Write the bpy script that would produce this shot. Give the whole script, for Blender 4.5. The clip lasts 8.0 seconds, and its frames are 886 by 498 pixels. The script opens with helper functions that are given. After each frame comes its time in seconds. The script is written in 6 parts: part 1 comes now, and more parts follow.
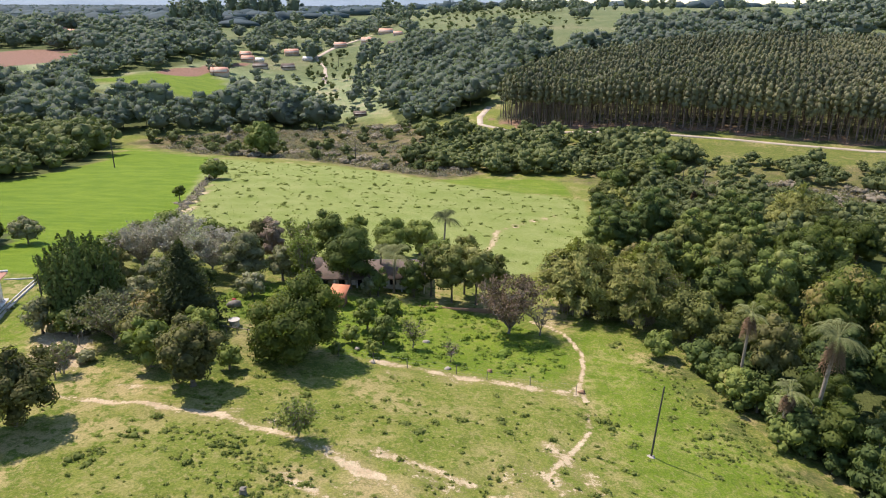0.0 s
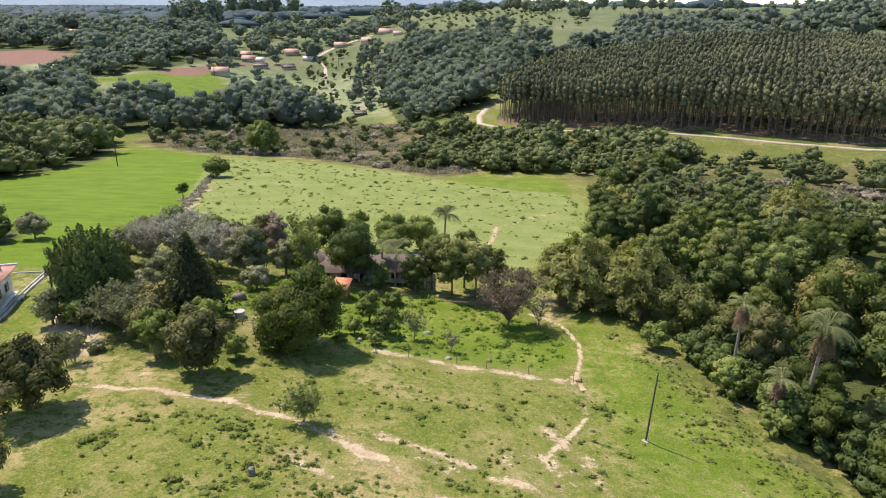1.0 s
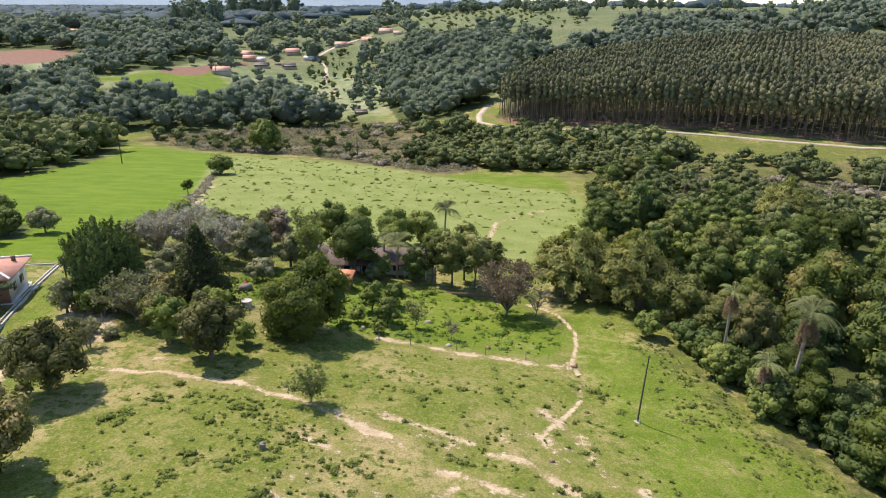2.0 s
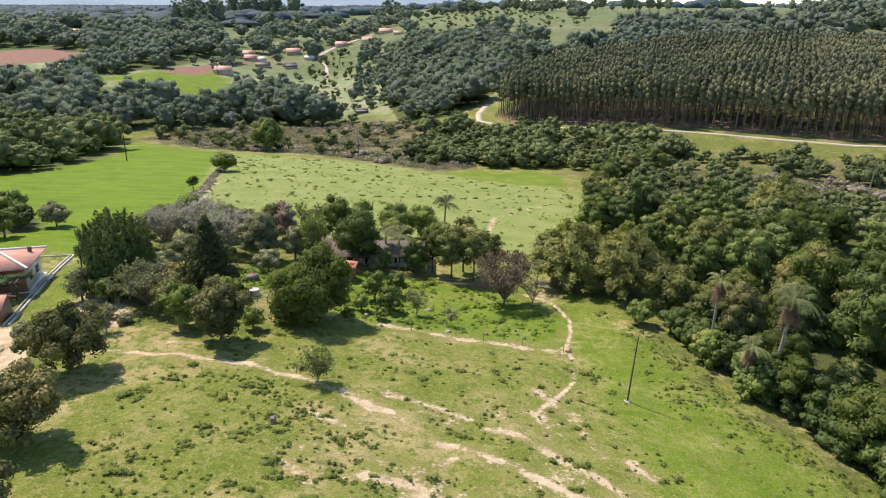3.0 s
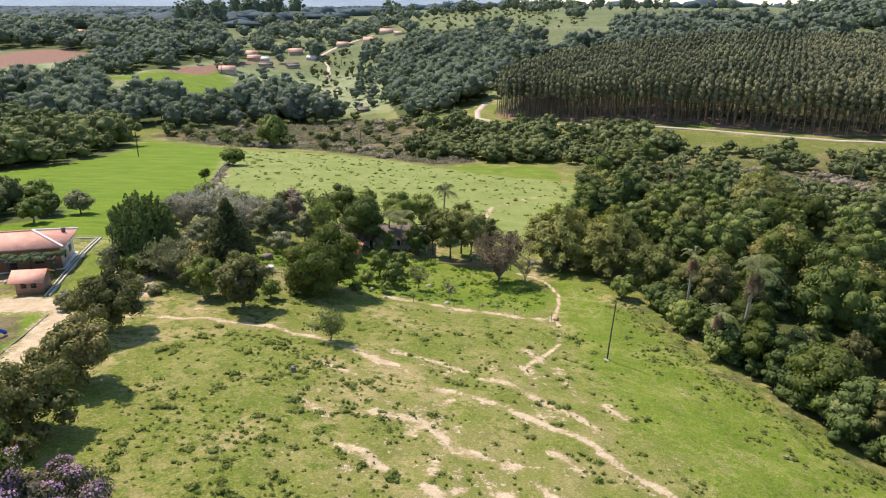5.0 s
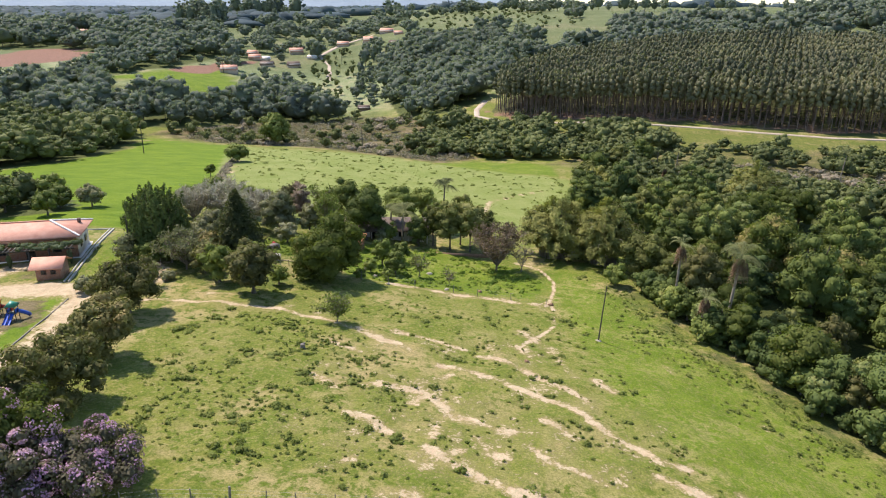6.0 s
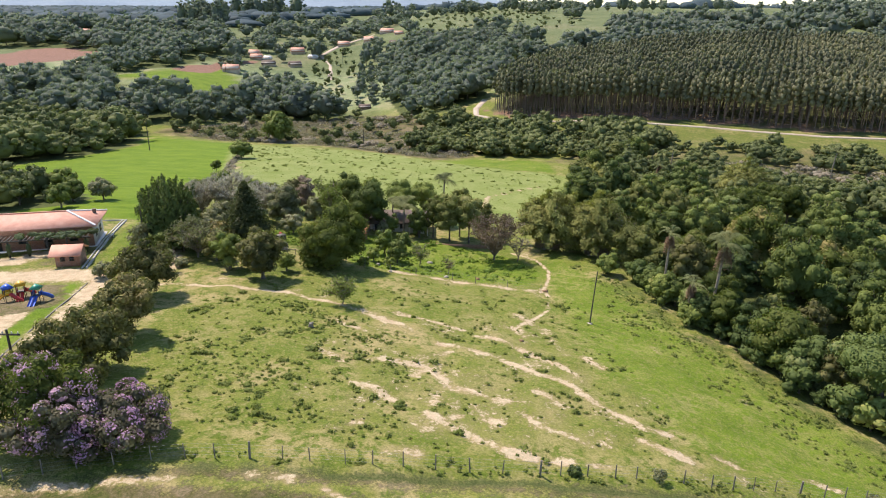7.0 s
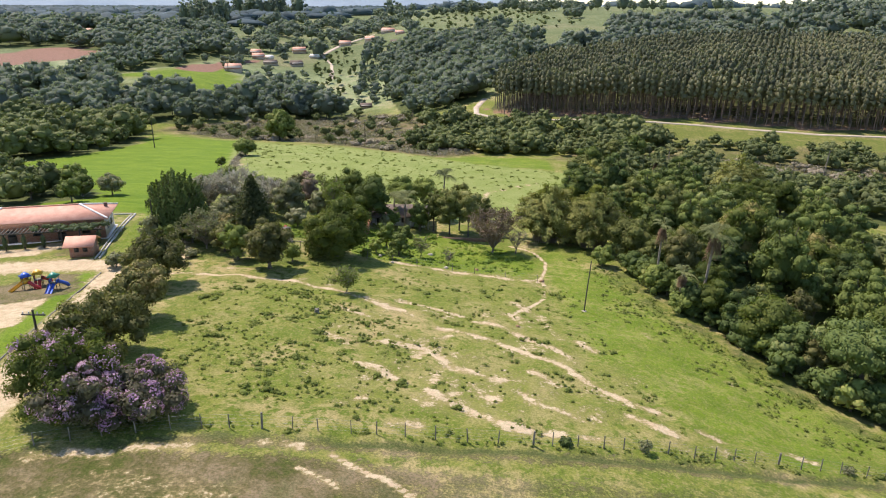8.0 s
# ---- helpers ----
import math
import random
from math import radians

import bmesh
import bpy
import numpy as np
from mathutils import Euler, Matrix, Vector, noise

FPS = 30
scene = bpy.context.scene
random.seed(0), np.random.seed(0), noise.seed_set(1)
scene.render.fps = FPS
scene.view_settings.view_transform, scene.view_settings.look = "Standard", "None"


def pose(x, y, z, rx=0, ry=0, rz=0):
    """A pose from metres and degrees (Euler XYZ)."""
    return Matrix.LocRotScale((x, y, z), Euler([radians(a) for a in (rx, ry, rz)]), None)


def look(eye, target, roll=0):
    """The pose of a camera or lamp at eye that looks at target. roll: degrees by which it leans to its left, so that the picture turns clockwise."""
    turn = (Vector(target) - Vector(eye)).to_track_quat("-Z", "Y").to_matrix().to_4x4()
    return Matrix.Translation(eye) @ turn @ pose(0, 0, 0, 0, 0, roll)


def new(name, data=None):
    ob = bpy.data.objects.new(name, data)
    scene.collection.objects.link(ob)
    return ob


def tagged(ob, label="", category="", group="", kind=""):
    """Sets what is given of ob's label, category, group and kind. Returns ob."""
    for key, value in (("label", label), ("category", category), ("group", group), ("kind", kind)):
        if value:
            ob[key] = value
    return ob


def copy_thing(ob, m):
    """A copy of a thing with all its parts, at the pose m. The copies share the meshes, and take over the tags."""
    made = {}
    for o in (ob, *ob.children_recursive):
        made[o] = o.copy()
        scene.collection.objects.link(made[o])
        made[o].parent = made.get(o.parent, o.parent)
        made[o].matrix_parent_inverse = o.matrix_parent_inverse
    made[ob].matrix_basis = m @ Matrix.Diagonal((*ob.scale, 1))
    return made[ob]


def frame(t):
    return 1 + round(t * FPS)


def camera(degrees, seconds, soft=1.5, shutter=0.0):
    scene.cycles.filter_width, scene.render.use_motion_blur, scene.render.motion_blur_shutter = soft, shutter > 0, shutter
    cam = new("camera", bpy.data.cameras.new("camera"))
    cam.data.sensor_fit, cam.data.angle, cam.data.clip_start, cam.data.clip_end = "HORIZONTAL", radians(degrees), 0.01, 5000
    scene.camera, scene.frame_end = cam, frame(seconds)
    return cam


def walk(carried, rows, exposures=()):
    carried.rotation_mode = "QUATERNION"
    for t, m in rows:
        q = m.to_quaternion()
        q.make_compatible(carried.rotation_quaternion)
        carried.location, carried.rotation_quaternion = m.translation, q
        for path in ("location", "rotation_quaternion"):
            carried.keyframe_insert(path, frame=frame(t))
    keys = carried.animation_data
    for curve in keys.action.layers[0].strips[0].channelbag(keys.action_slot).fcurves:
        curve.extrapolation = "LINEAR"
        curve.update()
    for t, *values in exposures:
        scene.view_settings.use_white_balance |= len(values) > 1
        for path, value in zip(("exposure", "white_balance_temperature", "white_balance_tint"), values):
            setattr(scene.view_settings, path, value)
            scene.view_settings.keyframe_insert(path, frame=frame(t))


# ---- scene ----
cam = camera(66.0, 8.0, soft=1.1)
PATH = [
    (0, (-0.02, -0.939, 40.002), (-0.077, 0.942, 39.325), 0.6),
    (0.5, (-0.069, -1.933, 39.843), (-0.125, -0.052, 39.166), 0.6),
    (1, (-0.059, -3.152, 39.796), (-0.115, -1.271, 39.12), 0.6),
    (1.5, (-0.046, -4.672, 39.782), (-0.102, -2.79, 39.105), 0.6),
    (3, (0.106, -10.345, 39.867), (0.051, -8.463, 39.19), 0.6),
    (3.5, (0.217, -12.474, 39.863), (0.162, -10.592, 39.187), 0.6),
    (4, (0.286, -14.694, 39.857), (0.231, -12.812, 39.181), 0.5),
    (4.5, (0.412, -17.046, 39.868), (0.357, -15.164, 39.192), 0.5),
    (5.8, (0.761, -23.599, 39.908), (0.702, -21.717, 39.234), 0.5),
    (6, (0.684, -24.504, 39.893), (0.629, -22.622, 39.217), 0.5),
    (6.5, (0.734, -27.076, 39.896), (0.679, -25.194, 39.221), 0.5),
    (7, (0.834, -29.694, 39.916), (0.78, -27.812, 39.241), 0.6),
    (7.5, (0.941, -32.038, 39.927), (0.885, -30.157, 39.25), 0.6),
    (8, (1.061, -33.627, 39.965), (1.005, -31.745, 39.289), 0.6),
]
walk(cam, [(t, look(eye, target, roll)) for t, eye, target, roll in PATH])

# ---- daylight: a high sun from the far left, clear sky with thin haze ----
SUN_FROM = Vector((-0.78, 0.625, 0.0)).normalized()
SUN_ELEVATION = radians(57)
world = bpy.data.worlds.new("sky")
scene.world = world
world.use_nodes = True
wn, wl = world.node_tree.nodes, world.node_tree.links
wn.clear()
sky = wn.new("ShaderNodeTexSky")
sky.sky_type, sky.sun_disc = "NISHITA", False
sky.sun_elevation = SUN_ELEVATION
sky.sun_rotation = math.atan2(SUN_FROM.x, SUN_FROM.y)
sky.altitude, sky.air_density, sky.dust_density = 600, 1.0, 0.3
sky_light = wn.new("ShaderNodeBackground")
sky_light.inputs["Strength"].default_value = 0.15
wl.new(sky.outputs[0], sky_light.inputs[0])
wl.new(sky_light.outputs[0], wn.new("ShaderNodeOutputWorld").inputs[0])
sun = new("sun", bpy.data.lights.new("sun", "SUN"))
sun.data.energy, sun.data.angle, sun.data.color = 4.6, radians(0.6), (1.0, 0.885, 0.815)
sun_way = Vector((SUN_FROM.x * math.cos(SUN_ELEVATION), SUN_FROM.y * math.cos(SUN_ELEVATION), math.sin(SUN_ELEVATION)))
sun.matrix_world = look(sun_way * 100, (0, 0, 0))
scene.view_settings.exposure = 0.56

# ---- lie of the land: heights in metres at places along the valley and across the fan of view ----
LAND_Y = [-60, 0, 30, 55, 85, 120, 190, 240, 290, 400, 600, 1000]
LAND_U = [-.7, -.4, -.18, 0, .18, .4, .7]
LAND_Z = [
    [9, 8.8, 8.5, 8, 7.5, 7, 6],
    [7, 8, 8, 6.5, 5, 3, -1],
    [4.5, 6.5, 5.6, 4, 1.8, -3.5, -8],
    [2, 3.2, 3.6, 1.3, -1.2, -6, -9],
    [0, 1.8, .5, -2.5, -3.5, -8, -11],
    [-3.5, -1.5, -3, -5, -6.5, -9, -11.5],
    [-10, -8.5, -8.5, -10.5, -11.5, -11.5, -11],
    [-15, -13.8, -14, -14, -12.5, -8.5, -6],
    [-16, -17, -19, -12, -6, -3, 0],
    [-6, -4, -19, -4, 0, 6, 4],
    [8, 8, 2, 19, 27, 30, 27],
    [14, 20, 22, 34, 38, 38, 38]]


def glide(knots, values, x):
    """Cubic interpolation of values (knot, place) at x, one value a place."""
    knots = np.asarray(knots, float)
    x = np.clip(x, knots[0], knots[-1])
    i = np.clip(np.searchsorted(knots, x, side="right") - 1, 0, len(knots) - 2)
    h, at = knots[i + 1] - knots[i], np.arange(values.shape[1])
    s = (x - knots[i]) / h

    def slope(k):
        a, b = np.clip(k - 1, 0, len(knots) - 1), np.clip(k + 1, 0, len(knots) - 1)
        return (values[b, at] - values[a, at]) / (knots[b] - knots[a]) * h
    return (values[i, at] * (2 * s**3 - 3 * s**2 + 1) + slope(i) * (s**3 - 2 * s**2 + s)
            + values[i + 1, at] * (3 * s**2 - 2 * s**3) + slope(i + 1) * (s**3 - s**2))


def heights(x, y):
    x, y = np.atleast_1d(np.asarray(x, float)), np.atleast_1d(np.asarray(y, float))
    u = x / (np.maximum(y, -60) + 80.0)
    rows = np.stack([glide(LAND_U, np.repeat(np.array(r, float)[:, None], len(u), 1), u) for r in LAND_Z])
    return glide(LAND_Y, rows, y)


def ground_at(x, y):
    return float(heights(x, y)[0])


# ---- mesh helpers ----
rng = np.random.default_rng(7)


class Geo:
    """Gathers points and faces of one mesh."""

    def __init__(self):
        self.v, self.f3, self.f4, self.n = [], [], [], 0

    def add(self, v, f4=None, f3=None):
        v = np.asarray(v, float).reshape(-1, 3)
        if f4 is not None and len(f4):
            self.f4.append(np.asarray(f4, int).reshape(-1, 4) + self.n)
        if f3 is not None and len(f3):
            self.f3.append(np.asarray(f3, int).reshape(-1, 3) + self.n)
        self.v.append(v)
        self.n += len(v)
        return self

    def box(self, x0, x1, y0, y1, z0, z1, m=None):
        v = np.array([(x, y, z) for z in (z0, z1) for y in (y0, y1) for x in (x0, x1)], float)
        if m is not None:
            v = v @ np.array(m.to_3x3()).T + np.array(m.translation)
        return self.add(v, [(0, 2, 3, 1), (4, 5, 7, 6), (0, 1, 5, 4), (2, 6, 7, 3), (0, 4, 6, 2), (1, 3, 7, 5)])

    def tube(self, pts, radii, sides=6, cap=True):
        pts, radii = np.asarray(pts, float), np.asarray(radii, float)
        ways = np.gradient(pts, axis=0)
        ways /= np.linalg.norm(ways, axis=1)[:, None] + 1e-9
        ref = np.where(np.abs(ways[:, 2:3]) > 0.9, np.array([[1.0, 0, 0]]), np.array([[0, 0, 1.0]]))
        a = np.cross(ways, ref)
        a /= np.linalg.norm(a, axis=1)[:, None] + 1e-9
        b = np.cross(ways, a)
        ang = np.arange(sides) / sides * 2 * np.pi
        v = pts[:, None] + radii[:, None, None] * (np.cos(ang)[None, :, None] * a[:, None] + np.sin(ang)[None, :, None] * b[:, None])
        k, j = np.meshgrid(np.arange(len(pts) - 1), np.arange(sides), indexing="ij")
        j2 = (j + 1) % sides
        f = np.stack([k * sides + j, (k + 1) * sides + j, (k + 1) * sides + j2, k * sides + j2], -1).reshape(-1, 4)
        self.add(v.reshape(-1, 3), f)
        if cap:
            top = v[-1]
            self.add(np.vstack([top, top.mean(0)]), None, [(i, (i + 1) % sides, sides) for i in range(sides)])
        return self

    def blob(self, centre, radii, jitter=0.12, rings=5, sides=8):
        """A closed uneven lump."""
        th = np.linspace(0, np.pi, rings + 1)[1:-1]
        ph = np.arange(sides) / sides * 2 * np.pi
        d = np.stack([np.outer(np.sin(th), np.cos(ph)), np.outer(np.sin(th), np.sin(ph)), np.outer(np.cos(th), np.ones(sides))], -1).reshape(-1, 3)
        d = np.vstack([d, [0, 0, 1], [0, 0, -1]])
        d = d * (1 + jitter * rng.standard_normal(len(d)))[:, None]
        v = np.asarray(centre) + d * np.asarray(radii)
        r = rings - 1
        f4 = [(i * sides + j, (i + 1) * sides + j, (i + 1) * sides + (j + 1) % sides, i * sides + (j + 1) % sides) for i in range(r - 1) for j in range(sides)]
        f3 = [(r * sides, j, (j + 1) % sides) for j in range(sides)] + [(r * sides + 1, (r - 1) * sides + (j + 1) % sides, (r - 1) * sides + j) for j in range(sides)]
        return self.add(v, f4, f3)

    def lumps(self, centres, radii, jitter=0.13, rings=6, sides=9):
        """Many crumpled lumps of foliage at once, flattened beneath."""
        c, r = np.asarray(centres, float).reshape(-1, 3), np.asarray(radii, float).reshape(-1, 3)
        n = len(c)
        th = np.linspace(0, np.pi, rings + 1)[1:-1]
        ph = np.arange(sides) / sides * 2 * np.pi
        d = np.stack([np.outer(np.sin(th), np.cos(ph)), np.outer(np.sin(th), np.sin(ph)), np.outer(np.cos(th), np.ones(sides))], -1).reshape(-1, 3)
        d = np.vstack([d, [0, 0, 1], [0, 0, -1]])
        turn = rng.uniform(0, 2 * np.pi, n)
        ct, st = np.cos(turn)[:, None], np.sin(turn)[:, None]
        k = len(d)
        grow = 1 + jitter * rng.standard_normal((n, k))
        x, y = (d[:, 0] * ct - d[:, 1] * st) * grow, (d[:, 0] * st + d[:, 1] * ct) * grow
        z = np.where(d[:, 2] < 0, .72, 1.0) * d[:, 2] * grow
        v = c[:, None] + np.stack([x, y, z], -1) * r[:, None]
        m = rings - 1
        f4 = np.array([(i * sides + j, (i + 1) * sides + j, (i + 1) * sides + (j + 1) % sides, i * sides + (j + 1) % sides) for i in range(m - 1) for j in range(sides)])
        f3 = np.array([(m * sides, j, (j + 1) % sides) for j in range(sides)] + [(m * sides + 1, (m - 1) * sides + (j + 1) % sides, (m - 1) * sides + j) for j in range(sides)])
        step = (np.arange(n) * k)[:, None, None]
        return self.add(v.reshape(-1, 3), (f4[None] + step).reshape(-1, 4), (f3[None] + step).reshape(-1, 3))

    def leaves(self, p, normal, size, stretch=1.7, droop=0.25):
        """A bent leaf spray at each place p, facing normal."""
        n = len(p)
        size = np.broadcast_to(size, (n,)) * rng.uniform(0.65, 1.35, n)
        normal = normal / (np.linalg.norm(normal, axis=1)[:, None] + 1e-9)
        a = np.cross(normal, rng.standard_normal((n, 3)))
        a /= np.linalg.norm(a, axis=1)[:, None] + 1e-9
        b = np.cross(normal, a)
        s = size[:, None]
        tip = a * s * stretch * 0.5
        side = b * s * 0.5
        drop = normal * s * droop
        v = np.stack([p - tip, p + side + drop * 0.4 - tip * 0.1, p + tip - drop, p - side + drop * 0.4 + tip * 0.15], 1).reshape(-1, 3)
        return self.add(v, np.arange(4 * n).reshape(-1, 4))

    def mesh(self, name, material, smooth=False):
        me = bpy.data.meshes.new(name)
        v = np.concatenate(self.v)
        f4 = np.concatenate(self.f4) if self.f4 else np.zeros((0, 4), int)
        f3 = np.concatenate(self.f3) if self.f3 else np.zeros((0, 3), int)
        me.vertices.add(len(v))
        me.vertices.foreach_set("co", v.astype(np.float32).ravel())
        me.loops.add(f4.size + f3.size)
        me.loops.foreach_set("vertex_index", np.concatenate([f4.ravel(), f3.ravel()]).astype(np.int32))
        me.polygons.add(len(f4) + len(f3))
        starts = np.concatenate([np.arange(len(f4)) * 4, f4.size + np.arange(len(f3)) * 3])
        me.polygons.foreach_set("loop_start", starts.astype(np.int32))
        me.update(calc_edges=True)
        me.validate()
        me.materials.append(material)
        if smooth:
            me.polygons.foreach_set("use_smooth", np.ones(len(me.polygons), bool))
        return me


def part(name, geo, material, parent, label="", smooth=False):
    ob = new(name, geo.mesh(name, material, smooth))
    ob.parent = parent
    return tagged(ob, label)


def thing(name, x, y, label, category, group="", turn=0.0, z=None):
    ob = new(name)
    ob.empty_display_size = 0.5
    ob.matrix_basis = pose(x, y, ground_at(x, y) if z is None else z, 0, 0, turn)
    return tagged(ob, label, category, group)


def in_poly(x, y, poly):
    inside = np.zeros(np.shape(x), bool)
    for (x0, y0), (x1, y1) in zip(poly, poly[1:] + poly[:1]):
        cross = (y0 > y) != (y1 > y)
        inside ^= cross & (x < (x1 - x0) * (y - y0) / (y1 - y0 + 1e-12) + x0)
    return inside


def near_line(x, y, line):
    """Distance from each place to a line of corners."""
    best = np.full(np.shape(x), 1e9)
    for (x0, y0), (x1, y1) in zip(line, line[1:]):
        dx, dy = x1 - x0, y1 - y0
        s = np.clip(((x - x0) * dx + (y - y0) * dy) / (dx * dx + dy * dy), 0, 1)
        best = np.minimum(best, np.hypot(x - x0 - s * dx, y - y0 - s * dy))
    return best


def scatter(poly, gap):
    """Uneven places inside poly, about gap apart."""
    xs, ys = [p[0] for p in poly], [p[1] for p in poly]
    nx, ny = int((max(xs) - min(xs)) / gap) + 1, int((max(ys) - min(ys)) / gap) + 1
    gx, gy = np.meshgrid(np.arange(nx), np.arange(ny))
    px = min(xs) + (gx + 0.5 * (gy % 2) + rng.uniform(-0.36, 0.36, gx.shape)) * gap
    py = min(ys) + (gy + rng.uniform(-0.36, 0.36, gx.shape)) * gap
    keep = in_poly(px, py, poly)
    return np.stack([px[keep], py[keep]], 1)


def in_view(spots):
    """Only those that lie in the fan of land before the camera's path."""
    return spots[np.abs(spots[:, 0]) < 0.70 * (spots[:, 1] + 40) + 8]


# ---- materials ----
def material(name):
    m = bpy.data.materials.new(name)
    m.use_nodes = True
    nt = m.node_tree
    return m, nt, nt.nodes["Principled BSDF"], nt.nodes["Material Output"]


def node(nt, kind, **values):
    n = nt.nodes.new(kind)
    for key, value in values.items():
        n.inputs[key.replace("_", " ")].default_value = value
    return n


def noise_of(nt, scale, detail=4.0, coord=None, rough=0.55):
    n = node(nt, "ShaderNodeTexNoise", Scale=scale, Detail=detail, Roughness=rough)
    if coord is None:
        coord = nt.nodes.new("ShaderNodeTexCoord").outputs["Object"]
    nt.links.new(coord, n.inputs["Vector"])
    return n.outputs["Fac"]


def ramp(nt, fac, stops):
    r = nt.nodes.new("ShaderNodeValToRGB")
    els = r.color_ramp.elements
    while len(els) < len(stops):
        els.new(0.5)
    for e, (pos, col) in zip(els, stops):
        e.position, e.color = pos, (*col, 1)
    nt.links.new(fac, r.inputs["Fac"])
    return r.outputs["Color"]


def mixed(nt, fac, a, b, blend="MIX"):
    n = nt.nodes.new("ShaderNodeMix")
    n.data_type, n.blend_type = "RGBA", blend
    for socket, value in ((n.inputs[0], fac), (n.inputs[6], a), (n.inputs[7], b)):
        if isinstance(value, bpy.types.NodeSocket):
            nt.links.new(value, socket)
        elif isinstance(value, tuple):
            socket.default_value = (*value, 1)
        else:
            socket.default_value = value
    return n.outputs[2]


def maths(nt, op, a, b=0.0, c=0.0):
    n = nt.nodes.new("ShaderNodeMath")
    n.operation = op
    for socket, value in zip(n.inputs, (a, b, c)):
        if isinstance(value, bpy.types.NodeSocket):
            nt.links.new(value, socket)
        else:
            socket.default_value = value
    return n.outputs[0]


def stepped(nt, value, low, high):
    n = nt.nodes.new("ShaderNodeMapRange")
    n.interpolation_type = "SMOOTHSTEP"
    nt.links.new(value, n.inputs["Value"])
    n.inputs["From Min"].default_value, n.inputs["From Max"].default_value = low, high
    return n.outputs["Result"]


def bumped(nt, bsdf, height, strength, distance):
    n = node(nt, "ShaderNodeBump", Strength=strength, Distance=distance)
    nt.links.new(height, n.inputs["Height"])
    nt.links.new(n.outputs["Normal"], bsdf.inputs["Normal"])


def leaf_material(name, dark, light, odd=None, glow=0.3, patch=0.14, rough=0.7, mottle=2.6, own=0.44):
    """Leaves: each spray differs a little, each tree too; light passes through."""
    m, nt, bsdf, out = material(name)
    island = nt.nodes.new("ShaderNodeNewGeometry").outputs["Random Per Island"]
    each = nt.nodes.new("ShaderNodeObjectInfo").outputs["Random"]
    place = nt.nodes.new("ShaderNodeNewGeometry").outputs["Position"]
    tone = maths(nt, "ADD", maths(nt, "ADD", maths(nt, "MULTIPLY", island, 0.22), 0.04), maths(nt, "ADD", maths(nt, "MULTIPLY", each, own), (0.44 - own) * 0.5))
    tone = maths(nt, "ADD", tone, maths(nt, "MULTIPLY", stepped(nt, noise_of(nt, patch, 3, place), 0.32, 0.68), 0.42))
    tone = maths(nt, "ADD", tone, maths(nt, "MULTIPLY", maths(nt, "SUBTRACT", noise_of(nt, mottle, 3, place, 0.7), 0.5), 0.50))
    stops = [(0.1, dark), (0.85, light)]
    if odd:
        stops.append((1.0, odd))
    colour = ramp(nt, tone, stops)
    nt.links.new(colour, bsdf.inputs["Base Color"])
    bsdf.inputs["Roughness"].default_value = rough
    bsdf.inputs["Specular IOR Level"].default_value = 0.12
    bumped(nt, bsdf, noise_of(nt, mottle * 0.9, 4, place, 0.7), 0.6, 0.30 / mottle)
    thin = nt.nodes.new("ShaderNodeBsdfTranslucent")
    nt.links.new(mixed(nt, 0.5, colour, (0.25, 0.35, 0.03), "MIX"), thin.inputs["Color"])
    both = nt.nodes.new("ShaderNodeMixShader")
    both.inputs[0].default_value = glow
    nt.links.new(bsdf.outputs[0], both.inputs[1])
    nt.links.new(thin.outputs[0], both.inputs[2])
    nt.links.new(both.outputs[0], out.inputs["Surface"])
    return m


def plain_material(name, a, b, scale=2.0, rough=0.8, bump=0.3, fine=12.0, metal=0.0):
    """A worn surface: two tones at two scales, with fine relief."""
    m, nt, bsdf, out = material(name)
    big, small = noise_of(nt, scale, 5), noise_of(nt, scale * fine, 4)
    fac = maths(nt, "ADD", maths(nt, "MULTIPLY", big, 0.65), maths(nt, "MULTIPLY", small, 0.35))
    nt.links.new(ramp(nt, fac, [(0.33, a), (0.67, b)]), bsdf.inputs["Base Color"])
    bsdf.inputs["Roughness"].default_value, bsdf.inputs["Metallic"].default_value = rough, metal
    bumped(nt, bsdf, small, bump, 0.02)
    return m


LEAF_MANGO = leaf_material("mango_leaves", (0.030, 0.044, 0.014), (0.125, 0.150, 0.034), (0.27, 0.22, 0.08))
LEAF_WOOD = leaf_material("woodland_leaves", (0.024, 0.040, 0.014), (0.180, 0.218, 0.054), (0.29, 0.30, 0.10), glow=0.18, patch=0.12)
# far leaves: lifted, blue-grey base colour stands in for haze
LEAF_FAR = leaf_material("far_leaves_haze_tinted", (0.105, 0.130, 0.132), (0.245, 0.275, 0.196), (0.33, 0.345, 0.22), glow=0.46, patch=0.08, mottle=0.9, own=0.0)
LEAF_LIGHT = leaf_material("light_leaves", (0.085, 0.125, 0.030), (0.285, 0.320, 0.085), (0.38, 0.36, 0.12))
LEAF_RUST = leaf_material("rusty_leaves", (0.120, 0.080, 0.052), (0.285, 0.205, 0.150), (0.34, 0.27, 0.20), glow=0.2)
LEAF_PINK = leaf_material("reddish_dry_leaves", (0.090, 0.056, 0.040), (0.225, 0.150, 0.108), (0.33, 0.26, 0.20), glow=0.2)
LEAF_DEEP = leaf_material("deep_green_leaves", (0.020, 0.036, 0.014), (0.130, 0.168, 0.046), (0.22, 0.24, 0.09), glow=0.16, patch=0.12)
LEAF_OLIVE = leaf_material("olive_leaves", (0.036, 0.046, 0.015), (0.205, 0.212, 0.062), (0.29, 0.28, 0.10), glow=0.18, patch=0.12)
